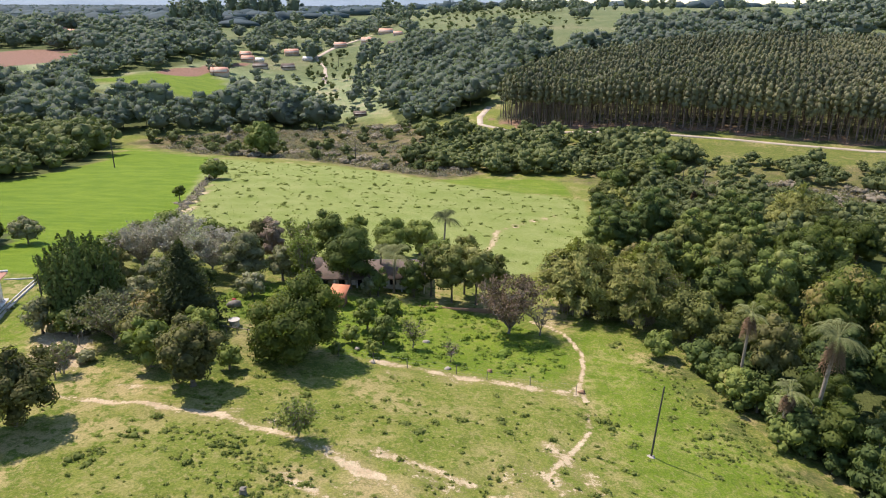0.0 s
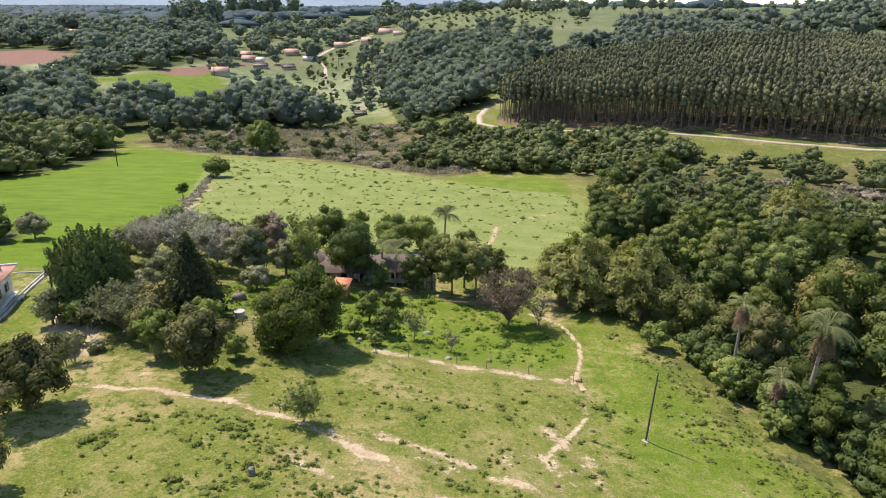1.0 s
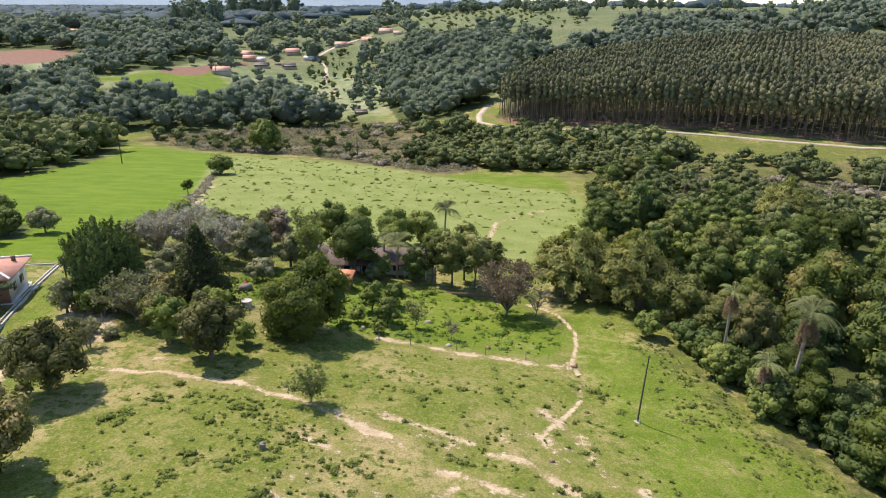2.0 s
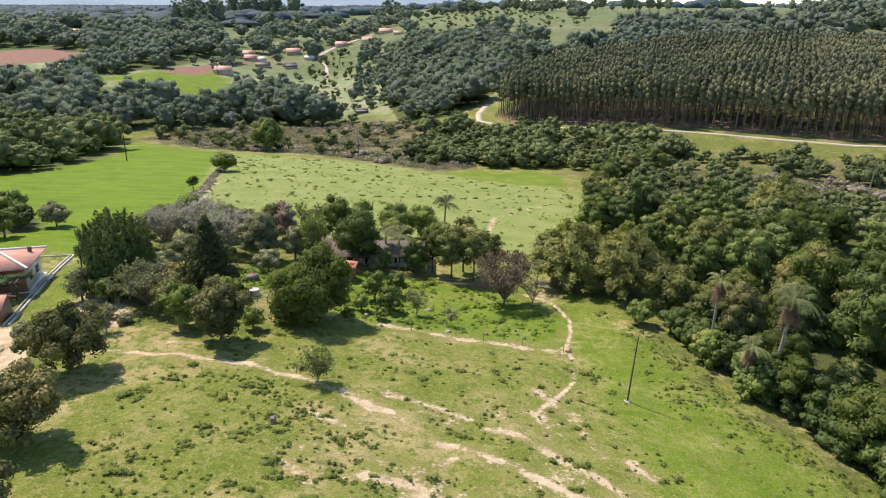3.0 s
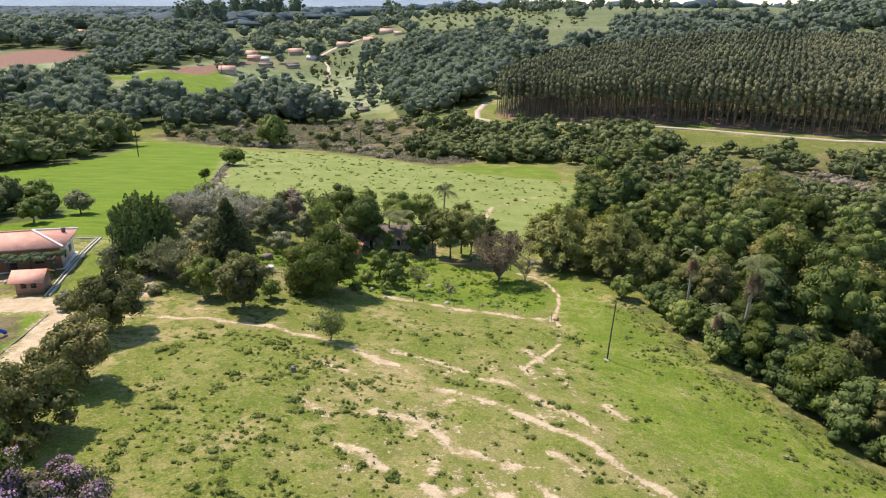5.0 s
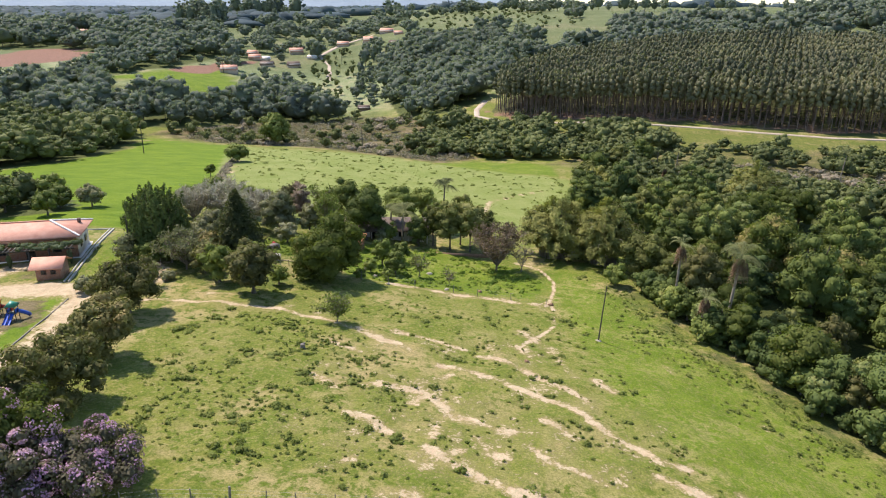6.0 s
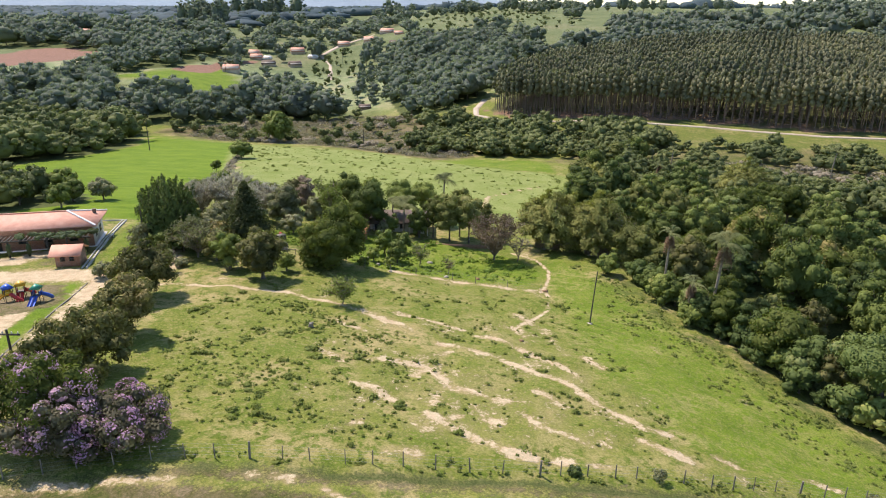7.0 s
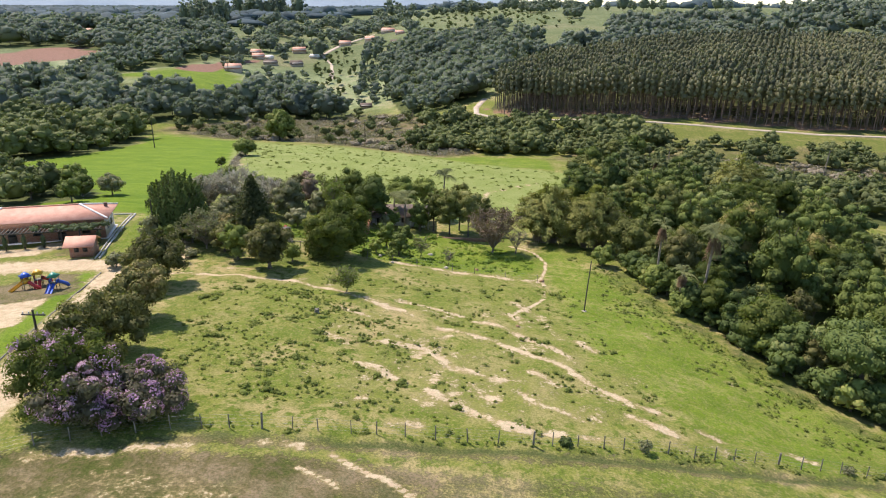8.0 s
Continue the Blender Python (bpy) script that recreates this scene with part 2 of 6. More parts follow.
LEAF_GREY = leaf_material("greyish_leaves", (0.125, 0.128, 0.066), (0.320, 0.310, 0.170), (0.40, 0.36, 0.27), glow=0.28)
LEAF_BROWN = leaf_material("bronze_leaves", (0.042, 0.045, 0.019), (0.205, 0.190, 0.070), (0.32, 0.25, 0.11), glow=0.22)
LEAF_BAMBOO = leaf_material("bamboo_leaves", (0.105, 0.112, 0.032), (0.400, 0.385, 0.120), (0.52, 0.47, 0.18), glow=0.30)
LEAF_TWIGGY = leaf_material("grey_twig_ends", (0.33, 0.29, 0.24), (0.52, 0.47, 0.40), (0.34, 0.36, 0.20), glow=0.3)
LEAF_CONIFER = leaf_material("conifer_needles", (0.042, 0.050, 0.022), (0.125, 0.130, 0.052), glow=0.15)
LEAF_PALM = leaf_material("palm_fronds", (0.075, 0.095, 0.040), (0.255, 0.265, 0.110), glow=0.25)
LEAF_DRY = leaf_material("dry_fronds", (0.085, 0.052, 0.034), (0.220, 0.140, 0.085), glow=0.1)
# glaucous leaf colour, with some extra blue and lift painted in for haze
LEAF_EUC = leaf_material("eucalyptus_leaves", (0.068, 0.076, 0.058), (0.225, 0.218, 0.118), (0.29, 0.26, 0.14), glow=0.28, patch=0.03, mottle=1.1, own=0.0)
LEAF_SCRUB = leaf_material("marsh_scrub_leaves", (0.205, 0.180, 0.130), (0.360, 0.300, 0.225), (0.43, 0.35, 0.27), glow=0.3, patch=0.05, own=0.0)
LEAF_BELT = leaf_material("valley_thicket_leaves", (0.038, 0.054, 0.026), (0.205, 0.225, 0.084), (0.34, 0.32, 0.14), glow=0.22, patch=0.09, mottle=1.3, own=0.0)
LEAF_TUFT = leaf_material("weed_leaves", (0.108, 0.142, 0.034), (0.220, 0.250, 0.062), (0.30, 0.28, 0.11), glow=0.36, patch=0.3, own=0.0)
LEAF_LUSH = leaf_material("rank_grass_leaves", (0.100, 0.170, 0.022), (0.215, 0.290, 0.050), (0.30, 0.31, 0.09), glow=0.35, patch=0.3, own=0.0)
LEAF_VINE = leaf_material("vine_leaves", (0.06, 0.085, 0.045), (0.17, 0.20, 0.10), (0.28, 0.27, 0.18))
BLOSSOM = leaf_material("lilac_blossom", (0.40, 0.20, 0.36), (0.68, 0.44, 0.57), glow=0.3)
LEAF_DUSK = leaf_material("dull_violet_green_leaves", (0.060, 0.058, 0.036), (0.215, 0.190, 0.125), (0.34, 0.28, 0.27), glow=0.24)
BARK = plain_material("grey_brown_bark", (0.07, 0.055, 0.04), (0.19, 0.16, 0.12), 3.0, 0.9, 0.6)
BARK_PALE = plain_material("pale_bark", (0.16, 0.125, 0.09), (0.36, 0.30, 0.23), 2.0, 0.85, 0.4)
STEM = plain_material("reddish_stems", (0.075, 0.055, 0.044), (0.20, 0.150, 0.120), 2.0, 0.9, 0.3)
# ridge surface with the haze mixed into its base colour
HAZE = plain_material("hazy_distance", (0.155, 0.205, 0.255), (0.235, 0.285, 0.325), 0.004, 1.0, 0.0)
TWIG = plain_material("bare_twigs", (0.16, 0.125, 0.10), (0.32, 0.26, 0.21), 2.0, 0.9, 0.3)
WOOD_GREY = plain_material("weathered_wood", (0.10, 0.085, 0.065), (0.26, 0.23, 0.19), 4.0, 0.85, 0.4)
WOOD_DARK = plain_material("dark_treated_wood", (0.030, 0.026, 0.022), (0.085, 0.075, 0.062), 3.0, 0.8, 0.4)
CONCRETE = plain_material("worn_concrete", (0.36, 0.33, 0.29), (0.58, 0.54, 0.47), 1.0, 0.9, 0.3)
WHITE_WALL = plain_material("dusty_white_plaster", (0.55, 0.50, 0.45), (0.80, 0.77, 0.72), 0.7, 0.85, 0.15)
OCHRE_WALL = plain_material("ochre_plaster", (0.44, 0.35, 0.28), (0.62, 0.53, 0.45), 0.7, 0.9, 0.15)
TILE_RED = plain_material("terracotta_tiles", (0.53, 0.235, 0.155), (0.69, 0.375, 0.265), 0.8, 0.75, 0.4)
TILE_OLD = plain_material("old_mossy_tiles", (0.075, 0.058, 0.046), (0.185, 0.130, 0.098), 0.9, 0.85, 0.5)
TILE_ORANGE = plain_material("orange_tiles", (0.48, 0.16, 0.07), (0.62, 0.25, 0.13), 1.2, 0.75, 0.4)
RIDGE_WHITE = plain_material("white_mortar", (0.66, 0.62, 0.57), (0.84, 0.82, 0.78), 1.0, 0.8, 0.2)
DARK_OPENING = plain_material("dark_window_glass", (0.015, 0.016, 0.018), (0.04, 0.042, 0.045), 1.0, 0.25, 0.0)
ROCK = plain_material("pale_rock", (0.25, 0.21, 0.17), (0.48, 0.42, 0.35), 1.5, 0.9, 0.5)
TERMITE = plain_material("red_earth", (0.20, 0.115, 0.065), (0.36, 0.22, 0.13), 2.0, 0.95, 0.5)
WIRE = plain_material("galvanised_wire", (0.22, 0.22, 0.22), (0.36, 0.36, 0.36), 2.0, 0.5, 0.0, 5.0, 0.7)
PLASTIC = {n: plain_material(n + "_plastic", tuple(0.8 * v for v in c), c, 1.5, 0.4, 0.05) for n, c in
           dict(blue=(0.025, 0.10, 0.52), red=(0.50, 0.035, 0.03), yellow=(0.75, 0.42, 0.03), green=(0.03, 0.26, 0.17)).items()}


def brick_material():
    m, nt, bsdf, out = material("red_brick")
    tex = node(nt, "ShaderNodeTexBrick", Scale=1.0, Mortar_Size=0.012, Brick_Width=0.22, Row_Height=0.075)
    tex.inputs["Color1"].default_value, tex.inputs["Color2"].default_value = (0.36, 0.15, 0.08, 1), (0.25, 0.10, 0.06, 1)
    tex.inputs["Mortar"].default_value = (0.36, 0.30, 0.25, 1)
    at = nt.nodes.new("ShaderNodeTexCoord").outputs["Object"]
    turn = nt.nodes.new("ShaderNodeMapping")
    turn.inputs["Rotation"].default_value = (radians(90), 0, 0)
    nt.links.new(at, turn.inputs["Vector"])
    nt.links.new(turn.outputs[0], tex.inputs["Vector"])
    nt.links.new(mixed(nt, 0.3, tex.outputs["Color"], ramp(nt, noise_of(nt, 1.3), [(0.3, (0.2, 0.09, 0.05)), (0.7, (0.42, 0.2, 0.12))])), bsdf.inputs["Base Color"])
    bsdf.inputs["Roughness"].default_value = 0.85
    bumped(nt, bsdf, tex.outputs["Fac"], 0.4, -0.01)
    return m


BRICK = brick_material()
DIRT = plain_material("pale_dirt", (0.36, 0.28, 0.20), (0.54, 0.45, 0.35), 0.35, 0.95, 0.3)


def ground_material():
    """Pasture, lush field, dry stubble, bare soil and litter, each where its own field says, with ragged edges."""
    m, nt, bsdf, out = material("pasture_ground")
    at = nt.nodes.new("ShaderNodeNewGeometry").outputs["Position"]

    def field(name):
        a = nt.nodes.new("ShaderNodeAttribute")
        a.attribute_name = name
        return a.outputs["Fac"]
    wide, patch, clump, fine = noise_of(nt, 0.025, 4, at), noise_of(nt, 0.16, 5, at), noise_of(nt, 0.9, 5, at, 0.65), noise_of(nt, 5.0, 5, at, 0.7)
    grit = noise_of(nt, 2.2, 6, at, 0.7)
    pasture = ramp(nt, patch, [(0.36, (0.132, 0.170, 0.022)), (0.49, (0.205, 0.208, 0.046)), (0.61, (0.385, 0.300, 0.140))])
    pasture = mixed(nt, stepped(nt, clump, 0.47, 0.60), pasture, (0.112, 0.152, 0.018))
    pasture = mixed(nt, maths(nt, "MULTIPLY", stepped(nt, wide, 0.40, 0.62), 0.6), pasture, (0.166, 0.190, 0.032))
    pasture = mixed(nt, maths(nt, "MULTIPLY", stepped(nt, grit, 0.50, 0.38), 0.62), pasture, (0.325, 0.268, 0.115))
    sweep = nt.nodes.new("ShaderNodeMapping")
    sweep.inputs["Scale"].default_value = (0.22, 1.0, 1.0)
    nt.links.new(at, sweep.inputs["Vector"])
    combed = noise_of(nt, 0.5, 4, sweep.outputs[0])
    lush = ramp(nt, maths(nt, "ADD", maths(nt, "MULTIPLY", patch, 0.3), maths(nt, "ADD", maths(nt, "MULTIPLY", combed, 0.4), maths(nt, "MULTIPLY", grit, 0.3))), [(0.38, (0.094, 0.160, 0.008)), (0.60, (0.182, 0.246, 0.020))])
    pale = ramp(nt, maths(nt, "ADD", maths(nt, "MULTIPLY", patch, 0.5), maths(nt, "MULTIPLY", grit, 0.5)), [(0.36, (0.178, 0.222, 0.046)), (0.62, (0.285, 0.300, 0.105))])
    dry = ramp(nt, maths(nt, "ADD", maths(nt, "MULTIPLY", patch, 0.4), maths(nt, "ADD", maths(nt, "MULTIPLY", clump, 0.3), maths(nt, "MULTIPLY", grit, 0.3))), [(0.42, (0.070, 0.080, 0.018)), (0.49, (0.125, 0.100, 0.046)), (0.57, (0.225, 0.165, 0.105))])
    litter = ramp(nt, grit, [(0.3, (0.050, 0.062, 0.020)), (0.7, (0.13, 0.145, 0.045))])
    soil = ramp(nt, maths(nt, "ADD", maths(nt, "MULTIPLY", clump, 0.5), maths(nt, "MULTIPLY", fine, 0.5)), [(0.36, (0.42, 0.295, 0.180)), (0.64, (0.68, 0.535, 0.375))])
    red = ramp(nt, clump, [(0.3, (0.20, 0.105, 0.075)), (0.7, (0.34, 0.195, 0.145))])
    uneven = maths(nt, "SUBTRACT", maths(nt, "ADD", maths(nt, "MULTIPLY", clump, 0.3), maths(nt, "ADD", maths(nt, "MULTIPLY", grit, 0.45), maths(nt, "MULTIPLY", fine, 0.25))), 0.5)

    def edge(name, rag, low=0.38, high=0.62):
        here = field(name)
        rough = maths(nt, "MULTIPLY", maths(nt, "MULTIPLY", uneven, rag), stepped(nt, here, 0.02, 0.22))
        return stepped(nt, maths(nt, "ADD", here, rough), low, high)
    col = mixed(nt, edge("lush", 1.2, 0.25, 0.75), pasture, lush)
    col = mixed(nt, edge("pale", 0.8, 0.25, 0.75), col, pale)
    # far grass greyed and blued in its own colour in place of haze
    hill = ramp(nt, maths(nt, "ADD", maths(nt, "MULTIPLY", wide, 0.6), maths(nt, "MULTIPLY", patch, 0.4)), [(0.38, (0.165, 0.205, 0.098)), (0.52, (0.255, 0.280, 0.142)), (0.62, (0.380, 0.335, 0.210))])
    col = mixed(nt, edge("hill", 0.6, 0.2, 0.8), col, hill)
    col = mixed(nt, maths(nt, "MULTIPLY", edge("dry", 3.0, 0.30, 0.70), 0.9), col, dry)
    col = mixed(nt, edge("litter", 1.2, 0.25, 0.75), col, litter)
    col = mixed(nt, edge("redsoil", 1.0), col, red)
    col = mixed(nt, maths(nt, "MULTIPLY", edge("soil", 3.2, 0.16, 0.42), 0.75), col, (0.310, 0.238, 0.112))
    col = mixed(nt, edge("soil", 4.0, 0.42, 0.60), col, soil)
    col = mixed(nt, maths(nt, "MULTIPLY", stepped(nt, fine, 0.43, 0.59), 0.68), col, mixed(nt, 1.0, col, (0.50, 0.60, 0.45), "MULTIPLY"))
    nt.links.new(col, bsdf.inputs["Base Color"])
    bsdf.inputs["Roughness"].default_value = 0.95
    bsdf.inputs["Specular IOR Level"].default_value = 0.15
    bumped(nt, bsdf, maths(nt, "ADD", maths(nt, "MULTIPLY", clump, 1.0), maths(nt, "MULTIPLY", fine, 0.5)), 0.8, 0.25)
    return m


GROUND = ground_material()

# ---- plan: outlines of woods, fields, tracks ----
GROVE = [(32, 152), (27, 128), (26, 104), (33, 96), (31, 84), (32, 73), (35, 66), (37, 58.5), (40.4, 52), (42.8, 45), (45.6, 39), (49.5, 34.4), (56, 29), (90, 20), (125, 45), (140, 95), (130, 150), (105, 172), (74, 186), (64, 204), (56, 212), (49, 206), (42, 190), (35, 172)]
GLADE = [(66, 112), (84, 108), (112, 108), (150, 112), (150, 132), (112, 128), (88, 128), (70, 122)]
WOOD_LEFT = [(-131, 180), (-125, 200), (-131, 234), (-142, 268), (-150, 288), (-230, 300), (-420, 330), (-330, 170), (-170, 125)]
COPSE = [(-110, 96), (-90, 98), (-79, 106), (-84, 116), (-102, 124), (-150, 132), (-160, 100)]
WOOD_BAND = [(-430, 310), (-250, 295), (-178, 292), (-157, 296), (-125, 306), (-108, 322), (-90, 338), (-70, 337), (-62, 346), (-72, 365), (-84, 376), (-91, 388), (-103, 419), (-116, 425), (-133, 412), (-127, 366), (-121, 334), (-133, 331), (-142, 348), (-151, 341), (-159, 348), (-172, 343), (-186, 338), (-205, 375), (-222, 390), (-247, 379), (-260, 371), (-330, 380), (-430, 400)]
WOOD_FAR = [(-218, 398), (-208, 420), (-199, 440), (-200, 480), (-192, 530), (-222, 615), (-260, 700), (-275, 690), (-640, 690), (-640, 560), (-360, 528), (-318, 524), (-270, 486), (-260, 468), (-228, 395)]
OPEN_GROUND = [[(-225, 632), (-308, 898), (-281, 943), (-214, 723)], [(-195, 865), (-380, 1755), (-174, 1369), (-105, 833)], [(-104, 430), (-120, 538), (-108, 590), (-86, 546), (-72, 452), (-69, 375)], [(-142, 528), (-120, 550), (-108, 502), (-117, 492), (-135, 500)],
               [(-72, 719), (-29, 818), (52, 872), (95, 678), (109, 597), (79, 553), (50, 580), (19, 646), (7, 540), (-23, 538)], [(245, 529), (273, 518), (280, 470), (308, 523), (303, 563), (264, 575)]]
WOOD_MID = [(-30, 322), (-4, 318), (6, 336), (16, 372), (34, 420), (60, 470), (40, 540), (-5, 560), (-48, 550), (-58, 480), (-48, 420), (-40, 370)]
WOOD_TOP = [(50, 466), (80, 414), (130, 436), (215, 428), (280, 396), (330, 410), (420, 470), (420, 560), (300, 520), (230, 560), (130, 540)]
PLANTATION = [(14, 316), (20.5, 296), (43, 284.8), (65, 280.8), (86, 274.8), (105, 267.8), (123, 258.8), (146, 249.8), (193, 239.8), (268, 233), (330, 300), (290, 375), (220, 420), (136, 430), (82, 410), (40, 366)]
BRUSH_MID = [(-22, 236), (8, 222), (28, 214), (55, 224), (80, 238), (66, 262), (40, 268), (12, 278), (-8, 300), (-20, 290), (-14, 262)]
BRUSH_RIGHT = [(62, 218), (92, 208), (130, 190), (190, 176), (215, 190), (150, 216), (110, 228), (78, 238)]
MARSH = [(-142, 286), (-100, 258), (-62, 247), (-34, 227), (-8, 210), (4, 222), (-12, 260), (-26, 318), (-62, 350), (-100, 326)]
MARSH_RIGHT = [(45, 196), (80, 190), (130, 172), (190, 165), (190, 185), (130, 196), (90, 208), (60, 216)]
HEDGE = [(-60, 128), (-65, 152), (-73, 187), (-76, 200), (-90, 240)]
TRAIL = [(10.2, 88.8), (12.6, 86.8), (14.3, 84.2), (15.1, 80.5), (15.5, 77.2), (15.1, 73.4), (14, 68.8), (12.9, 65.5)]
TRAIL_LOW = [(13.0, 57.3), (11.1, 53.9), (9.4, 51.3), (7.7, 48.3)]
BANK = [(-10.3, 69.6), (-5.9, 69.2), (-3.2, 68.3), (-0.6, 67.7), (3.7, 67.6), (6.2, 66.9), (9.5, 66.3), (12, 65.5)]
TRACK_LEFT = [(-42, 54.5), (-38, 55.3), (-33.2, 54.5), (-30.1, 54.3), (-26.9, 53.7), (-22.3, 52.9), (-19, 51.5), (-15.3, 50.5), (-11.5, 48.2), (-8.3, 45.9), (-6.1, 45.5)]
RUTS = [[(-1.4, 40.8), (1.8, 40.1), (4.2, 38.8), (6.9, 36.9), (9.4, 35.1), (11.6, 34.1), (13, 32.3), (14.3, 30.2), (15.6, 28.7), (17, 27.5), (18.2, 25.9), (20.6, 25.4)],
        [(2.8, 44.6), (5.7, 43.8), (8.2, 41.5), (9.6, 40.2), (10.7, 38.7), (12.2, 38.1), (13.7, 36.3)],
        [(-2, 23.6), (-.3, 22.4), (1.2, 21.2), (2.6, 20.2), (4, 19.5), (5.3, 18.4), (6.6, 18.2), (8.2, 18.1), (10, 18)]]
# worn streaks of the near pasture: line, half width, how bare
WORN = [([(17.7, 23.4), (18.8, 22.6), (20, 21.8), (21, 21.2)], .75, .72), ([(24.2, 22.8), (26, 21.6)], .5, .6), ([(31.5, 22.7), (33, 22.3), (34.7, 21.5)], .6, .62), ([(12, 18), (13.8, 18)], .5, .6), ([(-.2, 29.5), (1.7, 29.1), (3.8, 28.1), (5.4, 27.9)], .9, .66),
        ([(2.7, 25.9), (3.4, 24.7), (4.4, 23.5)], 1.0, .58), ([(8.9, 30.7), (10.1, 29.6), (11, 28)], .8, .6), ([(7.3, 25.3), (8.1, 23.7), (10, 22.7), (12.6, 21.4)], .6, .56), ([(-8.2, 34.5), (-5.9, 34.7), (-3.5, 34.3), (-1.7, 32.6), (-.5, 30.9)], .85, .64),
        ([(-1.3, 37.5), (-.1, 38.8)], .5, .62), ([(-3.8, 31.2), (-2.5, 33.7)], .7, .62), ([(-7.3, 49.5), (-3, 48), (.8, 46)], .7, .74), ([(-11.5, 49.1), (-8.3, 46.3), (-6.1, 45.6)], .6, .76), ([(-9.5, 28.3), (-7.3, 27.7), (-5.5, 25.8)], .8, .6), ([(-14.2, 35.7), (-11.5, 33.4)], .8, .5),
        ([(-14.1, 44.5), (-10.4, 42)], .7, .56), ([(-9.9, 19.4), (-8.1, 21)], .9, .52), ([(-4.5, 16.6), (-2.3, 16.8)], 1.0, .6), ([(8.5, 53.8), (10.1, 51.4)], 1.1, .58), ([(11.4, 49.6), (12.5, 45.3), (13.3, 41.4)], .9, .33), ([(15.5, 41.1), (17, 39.1)], .8, .5),
        ([(-1.2, 28.4), (-1.4, 25.6)], .7, .56), ([(4.1, 22), (5.2, 20.4)], .8, .6), ([(.4, 23.5), (1.2, 24.1)], .7, .58), ([(13.3, 61), (13.2, 58.6)], .35, .8), ([(14, 68.8), (13.6, 66.5), (13.9, 64.6)], .35, .8), ([(13.6, 68), (12.6, 66.6)], .35, .8), ([(-35.3, 58.2), (-29.7, 57.8)], .5, .5),
        ([(25.7, 46.6), (25.4, 48.3)], .7, .42), ([(32.6, 37.3), (33.4, 36)], .8, .48), ([(-11, 8.7), (-8.9, 7.6), (-7.5, 6.6)], .3, .7), ([(-14.2, 11.6), (-11.5, 11.6)], .6, .55), ([(-24.4, 9.6), (-22.8, 9.8), (-20, 10.4)], .7, .46), ([(-30.8, 8), (-29, 8.9), (-25.4, 8.8)], .8, .46)]
FIELD_PATH = [(3, 118), (5.9, 129.5), (7.5, 141.8), (14.6, 151.8), (22.3, 160.8)]
LOW_TRAIL = [(-8.9, 10.9), (-7.4, 9.9), (-5.7, 8.9), (-3.9, 8.1), (-2.2, 6.8), (0, 4.5)]
DITCH = [(-9, 12.6), (-1.3, 13.4), (2.9, 14), (7.7, 14.6), (10, 14.5), (19.8, 15.2), (30.3, 16.9), (40, 19.3)]
PLANT_ROAD = [(12, 340), (7, 318), (7, 304), (19, 288), (42, 279), (64, 275), (84, 269), (103, 262), (121, 253), (144, 243), (190, 234), (260, 222)]
HILL_ROAD = [(-96, 470), (-104, 520), (-120, 560), (-112, 620), (-80, 690)]
YARD_ROAD = [(-80, 54.5), (-68, 57.5), (-58, 59), (-50, 59.2), (-45, 61.5), (-44.5, 66), (-48, 72), (-50, 80)]
LANE = [(-50, 60), (-47.5, 50), (-44.5, 40), (-42.2, 27.4), (-38.5, 16), (-38.5, 6), (-41, -10)]

# houses of the far hillside: place, width, depth, height, turn, roof
FAR_HOUSES = [(-163, 458, 11, 7, 4.0, 8, TILE_RED, "white two-storey house with terracotta roof"), (-172, 545, 8, 6, 3, -10, TILE_RED, "pale house with terracotta roof"),
              (-142, 570, 11, 7, 3.2, 20, TILE_RED, "pale house with terracotta roof"), (-124, 547, 7, 4, 2.4, -15, RIDGE_WHITE, "low house with a pale metal roof"),
              (-131, 512, 9, 6, 2.8, 30, TILE_OLD, "low house with a weathered roof"), (-109, 609, 10, 6, 3, 0, TILE_RED, "pale house with terracotta roof"),
              (-85, 614, 13, 7, 3.4, 5, TILE_RED, "long house with terracotta roof"), (-76, 668, 13, 7, 3.6, -5, TILE_RED, "house with terracotta roof on the ridge"),
              (-156, 527, 5, 5, 2.6, 0, RIDGE_WHITE, "low shed with a pale roof"), (-62, 640, 8, 5, 2.8, 10, TILE_RED, "small house with terracotta roof"),
              (-334, 596, 10, 6, 3, 0, RIDGE_WHITE, "pale shed among far trees"), (-378, 652, 12, 8, 3.5, 12, TILE_RED, "house with terracotta roof among far trees"),
              (-360, 640, 9, 7, 3.5, -20, TILE_RED, "house with terracotta roof among far trees"),
              (-165, 527, 9, 6, 2.8, 6, TILE_RED, "low house with terracotta roof"), (-150, 507, 10, 5, 2.6, 4, TILE_OLD, "long low shed with a weathered roof"), (-60, 575, 7, 5, 2.6, 25, TILE_OLD, "small weathered house at the wood's edge"), (-57, 370, 6, 4, 2.0, 12, TILE_OLD, "low brown hut at the marsh edge")]
OPEN_GROUND += [[(x * .94 - 9, y * .94), (x * .94 + 9, y * .94), (x + 9, y + 5), (x - 9, y + 5)] for x, y, *_ in FAR_HOUSES]

# ---- ground: one sheet, fine where the camera passes ----
def axis(lo, hi, step, low_end, high_end, grow):
    mid = list(np.arange(lo, hi + 1e-6, step))
    left, right, s = [lo], [hi], step
    while left[-1] > low_end:
        s *= grow
        left.append(left[-1] - s)
    s = step
    while right[-1] < high_end:
        s *= grow
        right.append(right[-1] + s)
    return np.array(left[:0:-1] + mid + right[1:])


